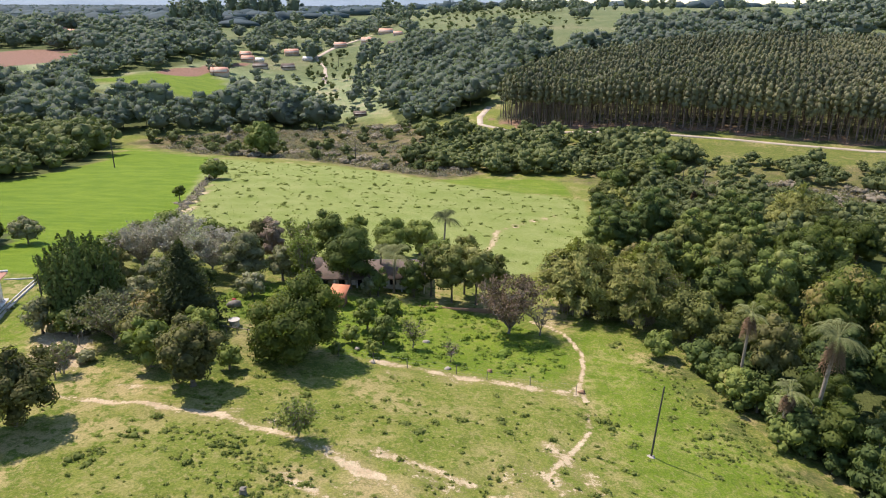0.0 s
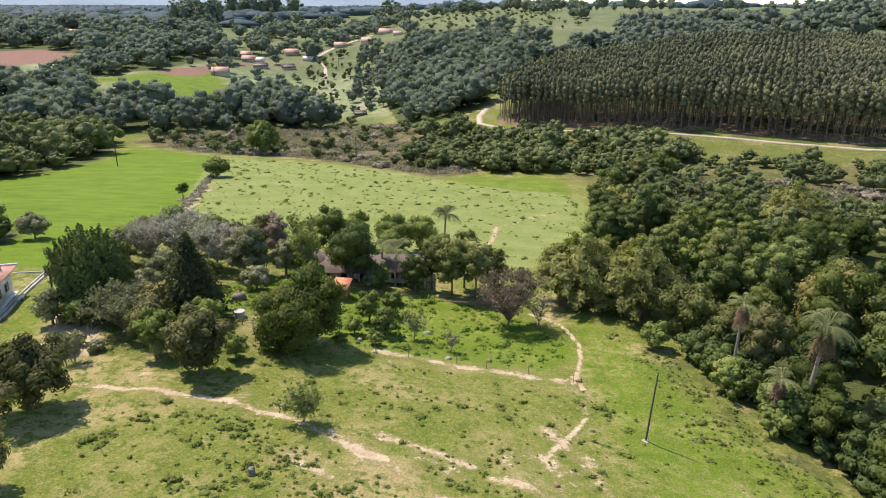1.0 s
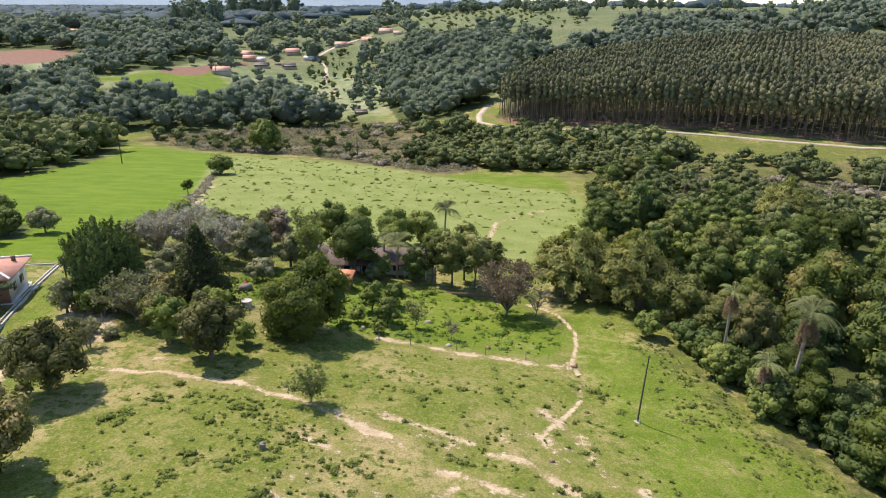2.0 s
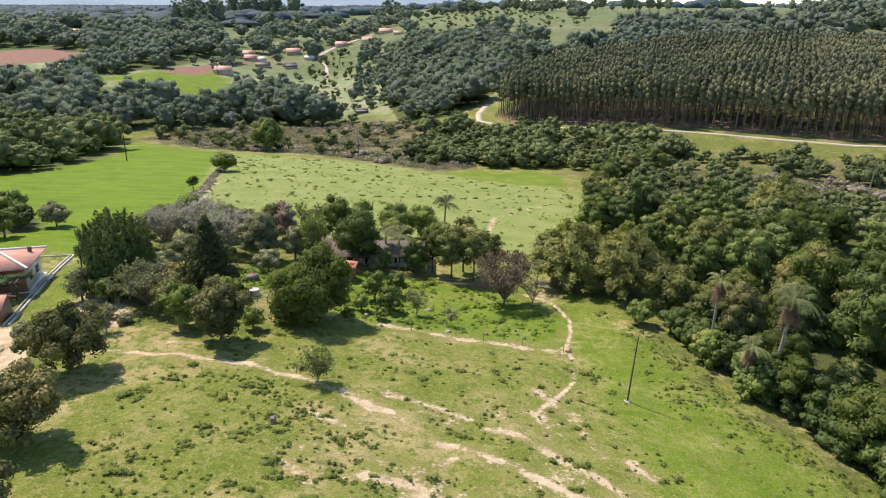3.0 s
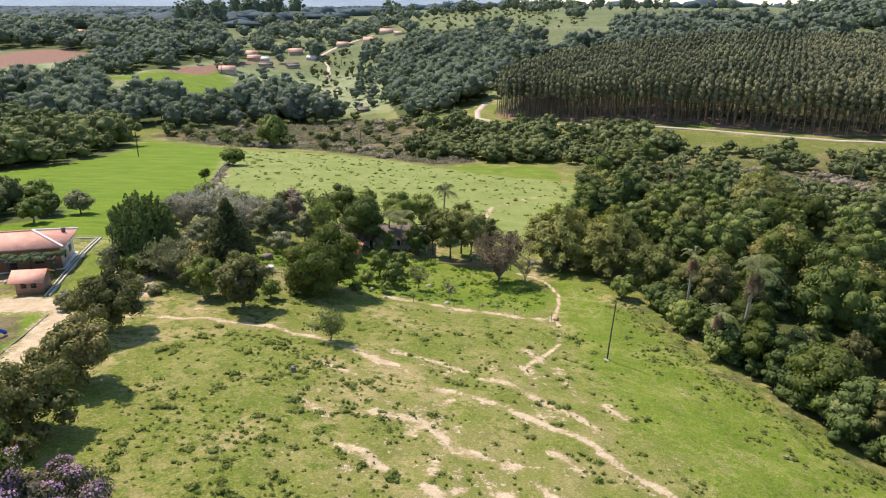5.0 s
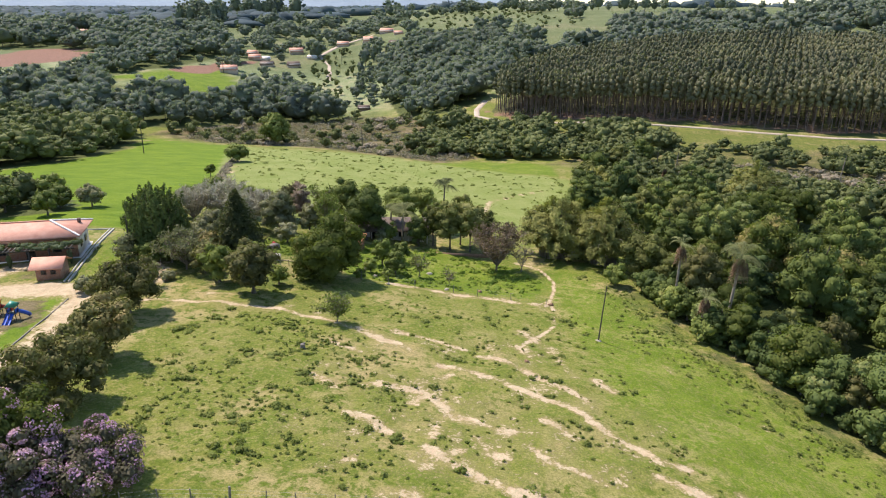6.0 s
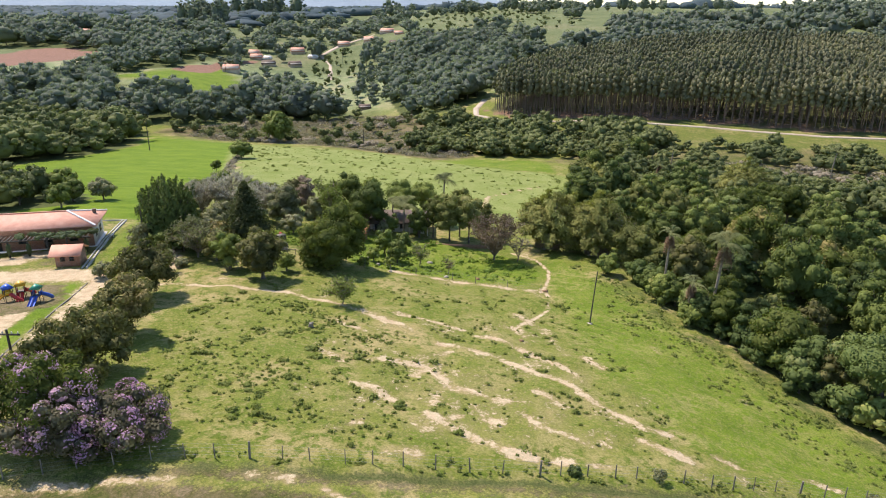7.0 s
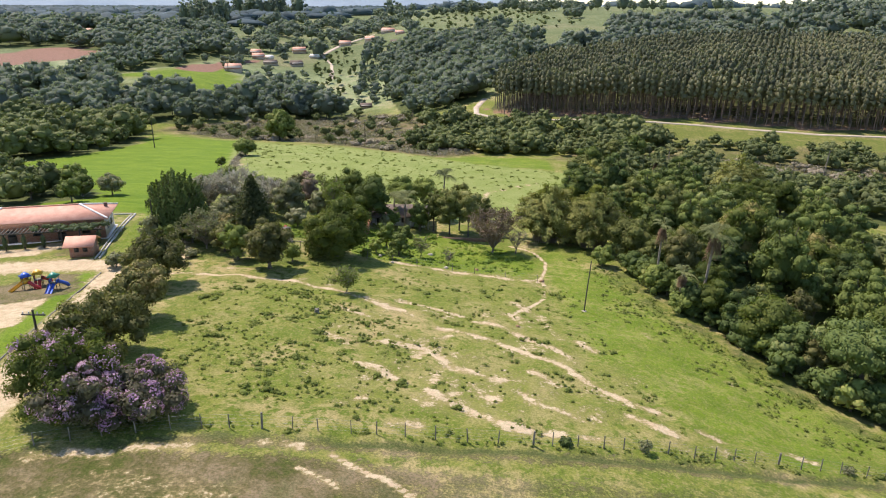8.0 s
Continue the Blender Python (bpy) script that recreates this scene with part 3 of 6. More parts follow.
gx, gy = axis(-42, 26, 0.42, -4800, 4800, 1.085), axis(4, 90, 0.42, -1500, 4800, 1.045)
GX, GY = np.meshgrid(gx, gy)
X, Y = GX.ravel(), GY.ravel()
Z = heights(X, Y)
Z = np.where(Y > 1000, np.minimum(Z, Z - (Y - 1000) * 0.004), Z)


def waves(x, y, scale, seed):
    """Smooth unevenness about -1 to 1."""
    r = np.random.default_rng(seed)
    out = np.zeros_like(x)
    for k in range(7):
        a, f, p = r.uniform(0, 2 * np.pi), r.uniform(0.6, 1.7) / scale, r.uniform(0, 6.28)
        out += np.sin((x * np.cos(a) + y * np.sin(a)) * f * 2 * np.pi + p)
    return out / 3.2


near = np.exp(-((Y - 40) / 120.0) ** 2)
Z += near * (0.10 * waves(X, Y, 7, 1) + 0.04 * waves(X, Y, 2.3, 2))
Z += np.clip((Y - 450) / 600, 0, 1) * 2.0 * waves(X, Y, 160, 3)
Z -= .20 * np.exp(-(near_line(X, Y, DITCH) / .75) ** 2) * (1 + .5 * waves(X, Y, 4, 33))
ground_geo = Geo()
nx, ny = len(gx), len(gy)
jj, ii = np.meshgrid(np.arange(ny - 1), np.arange(nx - 1), indexing="ij")
quads = np.stack([jj * nx + ii, jj * nx + ii + 1, (jj + 1) * nx + ii + 1, (jj + 1) * nx + ii], -1).reshape(-1, 4)
ground_geo.add(np.stack([X, Y, Z], 1), quads)
ground = new("ground", ground_geo.mesh("ground", GROUND, smooth=True))
tagged(ground, "rolling green pasture with bare sandy trails and patches", "ground", kind="structure")


def soft(mask_line, width, strength=1.0):
    return strength * np.exp(-(near_line(X, Y, mask_line) / width) ** 2)


def filled(poly, rim):
    """1 inside an outline, fading to 0 over rim metres outside."""
    d = near_line(X, Y, poly + poly[:1])
    return np.where(in_poly(X, Y, poly), 1.0, np.clip(1 - d / rim, 0, 1))


soil = np.zeros_like(X)
for line, width, strength in ((TRAIL, 0.25, 1.05), (TRAIL_LOW, 0.24, 0.95), (BANK, 0.75, 0.70), (TRACK_LEFT, 0.46, 0.74), (RUTS[0], 0.62, 0.80), (RUTS[1], 0.62, 0.72), (RUTS[2], 0.75, 0.80), *WORN,
                              (FIELD_PATH, 0.8, 0.62), ([(x + 1.6, y) for x, y in HEDGE[:4]], 1.0, .60), (LOW_TRAIL, 0.30, 1.0), (YARD_ROAD, 2.9, 1.2), (LANE, 2.0, 1.1),
                              ([(-44, 66), (-42.5, 63)], 2.2, 1.0)):
    broken = 1.0 if strength > .9 else np.clip(1.0 + .5 * waves(X, Y, 5.5, int(width * 100)), .25, 1.5)
    soil = np.maximum(soil, soft(line, width * .92, strength * 1.05) * broken)
# worn, half-bare stretches of the near pasture
for cx, cy, rx, ry, s in ((-3, 33, 7, 6, 0.44), (4, 26, 9, 7, 0.38), (8, 48, 7, 6, 0.42), (-5, 45, 9, 4, 0.42), (9, 37, 8, 6, 0.40), (13, 28, 8, 4, 0.36), (-22, 53, 12, 3, 0.32),
                          (0, 66.8, 12, 1.6, 0.38), (-25, 71, 3, 2.5, 0.42), (15, 22, 9, 4, 0.30), (26, 19, 8, 3, 0.32), (-2, 21, 6, 3, 0.36), (-10, 38, 9, 7, 0.28), (-8, 24, 10, 6, 0.30), (20, 33, 7, 6, 0.22), (-20, 3, 12, 5, 0.42), (6, 4, 14, 5, 0.26), (-34, 8, 4, 3, 0.34), (14, 64.5, 2.2, 2.2, 0.5), (12, 88, 3, 4, 0.42), (-16, 28, 9, 6, 0.18)):
    soil = np.maximum(soil, .92 * s * np.exp(-((X - cx) / rx) ** 2 - ((Y - cy) / ry) ** 2) * (0.75 + 0.35 * waves(X, Y, 6, int(cx * 7 + cy) % 97)))
PLAYGROUND = [(-66, 44), (-57, 54.5), (-53.5, 55), (-50.3, 50), (-49.3, 46), (-52, 40), (-60, 34), (-75, 34), (-75, 44)]
PAVED = [(-75, 34), (-57, 38), (-51, 42.2), (-50.2, 38), (-48.6, 33), (-60, 25), (-80, 25)]
soil = np.maximum(soil, 0.95 * filled(PAVED, 1.0))
soil = np.maximum(soil, 0.9 * filled([(-80, 62), (-65, 64), (-63.5, 70), (-66, 70), (-69, 66.5), (-80, 66)], 0.8))
LEFT_FIELD = [(-60, 92), (-60, 128), (-65, 152), (-73, 187), (-76, 200), (-92, 242), (-140, 272), (-128, 234), (-122, 200), (-128, 178), (-160, 125), (-80, 95)]
GARDEN = [(-16, 71), (-10, 70.5), (3, 69.5), (11, 69), (14, 76), (11, 84), (3, 90), (-3, 93), (-20, 92), (-30, 95), (-36, 84), (-30, 79), (-20, 80)]
lush = .9 * filled(LEFT_FIELD, 2.0)
lush = np.maximum(lush, 0.58 * filled(GARDEN, 1.5))
KERB = [(-50.6, 55.6), (-48.6, 46), (-46.6, 38), (-44.9, 30.4), (-43.4, 22), (-41, 12)]
lush = np.maximum(lush, .72 * np.exp(-(near_line(X, Y, [(x - 1.6, y) for x, y in KERB]) / 1.9) ** 4))
lush = np.maximum(lush, filled([(-53, 63), (-49, 63), (-51, 75), (-56, 92), (-61, 92), (-58, 78)], 1.0) * 0.5)
lush = np.maximum(lush, 0.52 * filled([(18, 88), (24, 66), (36, 44), (46, 30), (34, 20), (24, 26), (18, 40), (17, 60), (15.5, 75)], 8.0))
pale = 0.95 * filled([(-58, 128), (-90, 240), (-35, 220), (5, 192), (32, 182), (24, 120), (0, 108), (-40, 112)], 3.0)
lush = np.maximum(lush, 0.7 * filled([(-225, 385), (-206, 416), (-195, 433), (-186, 470), (-168, 470), (-150, 440), (-136, 395), (-150, 375), (-181, 390)], 4.0))
lush = np.maximum(lush, 0.22 * filled([(40, 240), (80, 240), (130, 222), (230, 200), (250, 222), (145, 242), (60, 275)], 5.0))
lush = np.maximum(lush, 0.6 * filled([(30, 186), (30, 210), (8, 214), (-8, 206), (0, 194)], 3.0))
dry = np.clip((12.0 - Y + 0.06 * X) / 2.5, 0, 1) * (Y > -60) * np.clip(.78 - (X + 6) * .03, .52, .95)
dry = np.maximum(dry, .66 * np.exp(-(near_line(X, Y, [(-31, 7.4), (-20, 11.2), (1.8, 13.1), (24, 15.6), (52, 21.2)]) / 1.4) ** 2))
dry = np.maximum(dry, 0.95 * filled(MARSH, 6))
dry = np.maximum(dry, 0.9 * filled(MARSH_RIGHT, 6))
dry = np.maximum(dry, 0.56 * filled([(30, 212), (60, 240), (130, 226), (240, 200), (290, 170), (250, 130), (150, 158), (60, 190)], 4))
dry = np.maximum(dry, 0.75 * filled(PLAYGROUND, 0.5))
dry = np.maximum(dry, 0.55 * filled([(-63, 63.5), (-55, 64), (-57, 74), (-66, 72)], 0.5))
dry = np.maximum(dry, .22 * np.exp(-(near_line(X, Y, [(27, 76), (29.6, 68), (31.4, 60), (35, 52), (37.6, 46), (40.4, 40), (44.5, 34.5), (49, 30)]) / 2.2) ** 2))
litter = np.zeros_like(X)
# woodland floor litter; under the plantation it also paints in understorey shade
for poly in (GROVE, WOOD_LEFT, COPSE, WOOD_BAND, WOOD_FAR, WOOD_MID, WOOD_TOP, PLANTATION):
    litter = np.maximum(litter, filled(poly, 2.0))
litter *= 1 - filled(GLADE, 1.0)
# ranker growth on the bank that falls to the grove, slope shade painted in
BANK_FOOT = [(27, 76), (29.6, 68), (31.4, 60), (35, 52), (37.6, 46), (40.4, 40), (44.5, 34.5), (52, 28), (60, 23)]
litter = np.maximum(litter, np.clip(.46 + .22 * waves(X, Y, 5, 31), .1, .6) * np.exp(-(near_line(X, Y, BANK_FOOT) / 5.4) ** 2))
# old matted grass along the fence and over the ground in front of it
litter = np.maximum(litter, np.clip(.44 + .20 * waves(X, Y, 3.5, 32), .1, .6) * np.exp(-(near_line(X, Y, [(-31, 8.4), (-20, 12.0), (1.8, 13.6), (24, 16.2), (52, 21.8)]) / 1.5) ** 2))
litter = np.maximum(litter, np.clip(.32 + .16 * waves(X, Y, 6, 34), .0, .5) * np.clip((12.0 - Y + .17 * X) / 3.0, 0, 1) * (Y > -60))
litter = np.maximum(litter, .46 * filled([(20, 285), (64, 276), (121, 254), (190, 235), (290, 216), (290, 170), (250, 130), (150, 158), (60, 190), (45, 235)], 4.0))
litter = np.maximum(litter, .5 * filled([(-110, 345), (-85, 375), (-50, 362), (-44, 335), (-75, 330)], 8.0))
litter = np.maximum(litter, .52 * np.clip((Y - 440) / 60, 0, 1) * (1 - lush))
litter = np.maximum(litter, 0.42 * filled([(-52, 72), (-44, 66), (-30, 58), (-24, 62), (-14, 66), (-22, 74), (-30, 90), (-26, 112), (-60, 112)], 1.0) * (soil < 0.3))
litter = np.maximum(litter, .72 * np.exp(-(near_line(X, Y, DITCH) / .6) ** 2))
litter = np.maximum(litter, .40 * np.clip((11.5 + .12 * X - Y) / 2.5, 0, 1) * (X > 0))
# share of the haze-greyed grass, growing with distance
hill = np.clip((Y - 290) / 120, 0, 1) * .9 * (1 - lush)
redsoil = np.maximum(filled([(-350, 425), (-291, 440), (-262, 462), (-272, 484), (-318, 520), (-332, 508), (-360, 480)], 2.0), filled([(-186, 412), (-177, 434), (-172, 455), (-174, 484), (-165, 512), (-178, 507), (-180, 477), (-190, 452)], 2.0))
redsoil = np.maximum(redsoil, 0.45 * filled([(-6, 700), (10, 720), (30, 690), (10, 670)], 6.0))
redsoil = np.maximum(redsoil, .42 * filled(PLANTATION, 4))
# furrowed clearing strip along the foot of the plantation
redsoil = np.maximum(redsoil, 0.58 * filled([(9, 316), (19, 294), (43, 284), (66, 280), (104, 267), (145, 248), (260, 230), (270, 240), (147, 258), (106, 276), (66, 290), (44, 294), (22, 304)], 2.0))
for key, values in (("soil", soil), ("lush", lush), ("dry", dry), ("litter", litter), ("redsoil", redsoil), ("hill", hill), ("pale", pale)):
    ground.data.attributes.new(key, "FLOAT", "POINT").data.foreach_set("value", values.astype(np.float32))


# ---- trees ----
def unit(n):
    d = rng.standard_normal((n, 3))
    return d / np.linalg.norm(d, axis=1)[:, None]


def leafy(geo, lobes, leaf, per_m2, core=0.80, under=-0.75, skin=0.13, droop=0.25, stretch=1.7):
    """Covers lobes (cx, cy, cz, rx, ry, rz) with sprays of leaves round an uneven core."""
    L = np.array(lobes, float)
    for k, (cx, cy, cz, rx, ry, rz) in enumerate(L):
        area = 4 * np.pi * ((rx * ry) ** 1.6 / 3 + 2 * ((rx + ry) / 2 * rz) ** 1.6 / 3) ** (1 / 1.6)
        n = max(6, int(area * per_m2 * 0.68))
        d = unit(n)
        d = d[d[:, 2] > under - 0.25 * rng.random(len(d))]
        n = len(d)
        rad = 1.0 + skin * rng.standard_normal(n) - 0.5 * skin
        p = np.array([cx, cy, cz]) + d * np.array([rx, ry, rz]) * rad[:, None]
        keep = np.ones(n, bool)
        for j, o in enumerate(L):
            if j != k:
                keep &= (((p - o[:3]) / o[3:]) ** 2).sum(1) > 0.62
        p, d = p[keep], d[keep]
        if len(p):
            geo.leaves(p, d * 1.5 + unit(len(p)) * 0.62 + np.array([0, 0, 0.25]), leaf, stretch, droop)
    if core:
        geo.lumps(L[:, :3] - np.array([0, 0, .06]) * L[:, 5:6], L[:, 3:] * core, 0.11, 6, 9)
    return geo


def trunk_geo(h, r, limbs, lean=(0, 0), sides=7):
    """A tapered trunk that parts into limbs ending at the given places."""
    g = Geo()
    fork = np.array([lean[0] * 0.6, lean[1] * 0.6, h])
    bend = np.array([rng.uniform(-.05, .05) * h, rng.uniform(-.05, .05) * h, h * 0.5])
    g.tube([(0, 0, -0.4), (0, 0, 0.05), bend, fork], [r * 1.5, r * 1.15, r * 0.9, r * 0.72], sides)
    for e in limbs:
        e = np.array(e, float)
        mid = fork * 0.45 + e * 0.55 + np.array([0, 0, 0.12 * np.linalg.norm(e - fork)])
        g.tube([fork - np.array([0, 0, 0.15]), mid, e], [r * 0.55, r * 0.34, r * 0.10], 5)
    return g


def dome_lobes(w, h, clear, n, top_bias=0.3, uneven=0.25, spread=0.36):
    """Lobes of a rounded crown, w across, from clear to h metres up."""
    lobes = []
    mid, half = (h + clear) / 2, (h - clear) / 2
    for k in range(n):
        a, e = k * 2.399 + rng.uniform(-.3, .3), math.asin(np.clip(1 - 1.78 * (k + 0.5) / n, -0.9, 1))
        s = rng.uniform(1 - uneven, 1 + 0.3 * uneven)
        rx = w * spread * 0.5 * rng.uniform(0.75, 1.3)
        x, y = math.cos(a) * math.cos(e) * (w / 2 - rx * 0.8) * s, math.sin(a) * math.cos(e) * (w / 2 - rx * 0.8) * s
        z = mid + math.sin(e) * (half - rx * 0.7) * s
        lobes.append((x, y, z, rx, rx * rng.uniform(0.8, 1.15), rx * rng.uniform(0.65, 0.95)))
    lobes.append((0, 0, mid, w * 0.30, w * 0.30, half * 0.72))
    return lobes


def broad_tree(name, x, y, w, h, leaves, label, category="tree", n=16, clear=0.05, leaf=0.25, per_m2=15, bark=None, r=None, spread=0.36, group="", turn=0.0, under=-0.75, uneven=0.25, core=0.80):
    t = thing(name, x, y, label, category, group, turn)
    lobes = dome_lobes(w, h, clear * h, n, spread=spread, uneven=uneven)
    limbs = [(l[0] * .8, l[1] * .8, l[2]) for l in lobes[:9]]
    part("trunk", trunk_geo(max(0.5, clear * h + 0.12 * h), r or 0.035 * h, limbs), bark or BARK, t)
    part("crown", leafy(Geo(), lobes, leaf, per_m2, core, under), leaves, t)
    return t


def bare_tree(name, x, y, w, h, label, twig, leaves=None, n_limbs=7, per=900, clear=0.15, leaf=0.22):
    """A thin-leaved tree whose branches show."""
    t = thing(name, x, y, label, "tree")
    g = Geo()
    fork = np.array([0.1, 0, clear * h])
    g.tube([(0, 0, -.4), (0, 0, .1), fork], [0.05 * h * .55, .04 * h * .55, .033 * h * .55], 7)
    ends = []
    for k in range(n_limbs):
        a = k * 2.399 + rng.uniform(-.3, .3)
        rr = rng.uniform(0.45, 1.0)
        e = np.array([math.cos(a) * w * .42 * rr, math.sin(a) * w * .42 * rr, h * (1.0 - 0.45 * rr ** 1.5) * rng.uniform(.82, .98)])
        mid = fork * .4 + e * .6 + np.array([0, 0, .05 * h])
        g.tube([fork, fork * .7 + mid * .3, mid, e], [.022 * h * .5, .017 * h * .5, .011 * h * .5, .004 * h], 5)
        for _ in range(7):
            s = rng.uniform(.35, 1)
            p = (fork * (1 - s) + mid * s) if rng.random() < .4 else (mid * (1 - s) + e * s)
            q = p + unit(1)[0] * np.array([1, 1, .55]) * w * rng.uniform(.10, .22) + np.array([0, 0, .08 * h])
            g.tube([p, (p + q) / 2 + unit(1)[0] * .12, q], [.05, .035, .015], 4, False)
            ends.append((p, q))
            for _ in range(6):
                s = rng.uniform(.3, 1)
                o = p * (1 - s) + q * s
                b = o + unit(1)[0] * np.array([1, 1, .6]) * rng.uniform(.5, 1.1) + np.array([0, 0, .25])
                g.tube([o, b], [.020, .010], 3, False)
                ends.append((o, b))
    part("branchwork", g, twig, t)
    if leaves:
        k = rng.integers(0, len(ends), per)
        s = rng.uniform(.3, 1.15, per)[:, None]
        A, B = np.array([e[0] for e in ends]), np.array([e[1] for e in ends])
        p = A[k] * (1 - s) + B[k] * s + rng.standard_normal((per, 3)) * .18
        part("crown", Geo().leaves(p, unit(per) + np.array([0, 0, .4]), leaf), leaves, t)
    return t


def conifer(x, y, w, h):
    t = thing("conifer", x, y, "tall dark conical conifer beside the farmyard", "tree")
    part("trunk", Geo().tube([(0, 0, -.3), (0, 0, h * .5), (0, 0, h * .97)], [.24, .15, .03], 7), BARK, t)
    g = Geo()
    for k in range(230):
        s = (k + .5) / 230
        z = h * (0.08 + 0.90 * s)
        reach = w * .5 * (1 - s) ** .8 * rng.uniform(.75, 1.15) + .12
        a = k * 2.399
        n = int(16 + 30 * (1 - s))
        d = rng.uniform(.25, 1, n) * reach
        p = np.stack([np.cos(a) * d, np.sin(a) * d, z - d * .18 + rng.normal(0, .12, n)], 1) + rng.normal(0, .14, (n, 3))
        g.leaves(p, unit(n) * .8 + np.array([math.cos(a) * .5, math.sin(a) * .5, .6]), .24, 2.0)
    for s in np.linspace(.1, .85, 8):
        g.blob((0, 0, h * s), (w * .33 * (1 - s) + .1, w * .33 * (1 - s) + .1, h * .09), .15, 4, 8)
    part("crown", g, LEAF_CONIFER, t)


def frond(g, base, a, length, lift, sag, n=16, leaf=0.55):
    """One feathered palm frond."""
    s = np.linspace(0, 1, n)
    out = length * s * (1 - .12 * s)
    p = np.stack([base[0] + np.cos(a) * out, base[1] + np.sin(a) * out, base[2] + lift * length * s - sag * length * s ** 2.1], 1)
    g.tube(p, .05 * (1 - s) + .012, 4, False)
    side = np.array([-math.sin(a), math.cos(a), 0])
    v, f = [], []
    for k in range(2, n):
        for sg in (1, -1):
            ln = leaf * (1 - abs(s[k] - .45) * .9) * rng.uniform(.8, 1.15)
            tip = p[k] + side * sg * ln * .8 + np.array([math.cos(a) * ln * .45, math.sin(a) * ln * .45, -ln * rng.uniform(.25, .6)])
            w = np.array([math.cos(a), math.sin(a), 0]) * (.02 + .035 * leaf)
            i = len(v)
            v += [p[k] - w, p[k] + w, tip + w * .3, tip - w * .3]
            f.append((i, i + 1, i + 2, i + 3))
    g.add(v, f)


def palm(x, y, h, spread, label, dry=True, fronds=30, lean=(0.3, 0.2), z=None, r=.16):
    t = thing("palm_tree", x, y, label, "palm", "palms of the valley", z=z)
    top = np.array([lean[0], lean[1], h - spread * .35])
    part("trunk", Geo().tube([(0, 0, -.4), top * np.array([.2, .2, .4]), top * np.array([.6, .6, .75]), top], [r * 1.35, r * 1.05, r, r * .95], 8), BARK_PALE, t)
    g = Geo()
    for k in range(fronds):
        lift = .2 + 1.9 * ((k * .618) % 1.0)
        frond(g, top, k * 2.399 + rng.uniform(-.2, .2), spread * .50 * rng.uniform(.85, 1.15) * (1.1 - .22 * lift), lift, .50 + .50 * lift, 20, spread * .11)
    g.blob(top, (.28, .28, .45), .1, 4, 7)
    part("crown", g, LEAF_PALM, t)
    if dry:
        g = Geo()
        for k in range(40):
            frond(g, top - np.array([0, 0, .1]), k * 2.399, spread * rng.uniform(.11, .21), rng.uniform(-2.6, -1.1), .9, 10, spread * .13)
        part("dead_fronds", g, LEAF_DRY, t, "skirt of dead brown fronds")
    return t


def bamboo(x, y, w, h, label, n=110, leaves=None, turn=0.0, reach=.46):
    """A clump of arching canes hung with feathery drooping leaf."""
    t = thing("bamboo_clump", x, y, label, "bamboo", turn=turn)
    canes, g = Geo(), Geo()
    for k in range(n):
        a, rr = k * 2.399, math.sqrt((k + .5) / n)
        b = np.array([math.cos(a) * rr * w * .18, math.sin(a) * rr * w * .18, -.2])
        hh = h * rng.uniform(.66, 1.08) * (1 - .34 * rr ** 2) * (rng.uniform(.42, .8) if k % 3 == 2 else 1)
        out = rr * w * (reach - .12) * rng.uniform(.75, 1.15) + (.9 if k % 3 == 2 else 0)
        s = np.linspace(0, 1, 8)
        r = out * s ** 2
        z = hh * (1 - (1 - s) ** 1.6) - hh * .16 * np.clip(s - .75, 0, 1) * 4 * rr
        c = np.stack([b[0] + math.cos(a) * r, b[1] + math.sin(a) * r, z - .2], 1)
        canes.tube(c, np.linspace(.06, .015, 8), 4, False)
        m = 115
        q = rng.beta(3.2, .9, m)
        p = np.stack([np.interp(q, s, c[:, i]) for i in range(3)], 1)
        p += rng.normal(0, 1, (m, 3)) * np.array([.30, .30, .12]) * (0.25 + .9 * q[:, None])
        hang = np.abs(rng.normal(0, .40, m)) * q
        p[:, 2] -= hang
        p[:, :2] += np.array([math.cos(a), math.sin(a)]) * hang[:, None] * .35
        g.leaves(p, np.array([math.cos(a), math.sin(a), .75]) + unit(m) * .55, .21, 3.0, .6)
    for k in range(14):
        a, rr = k * 2.399, math.sqrt(k / 14)
        g.lumps([(math.cos(a) * rr * w * .24, math.sin(a) * rr * w * .24, h * (.50 - .16 * rr))], [(w * .10, w * .10, h * .20)], .25, 5, 8)
    part("culm_mass", canes, BARK_PALE, t)
    part("crown", g, leaves or LEAF_BAMBOO, t)
    return t


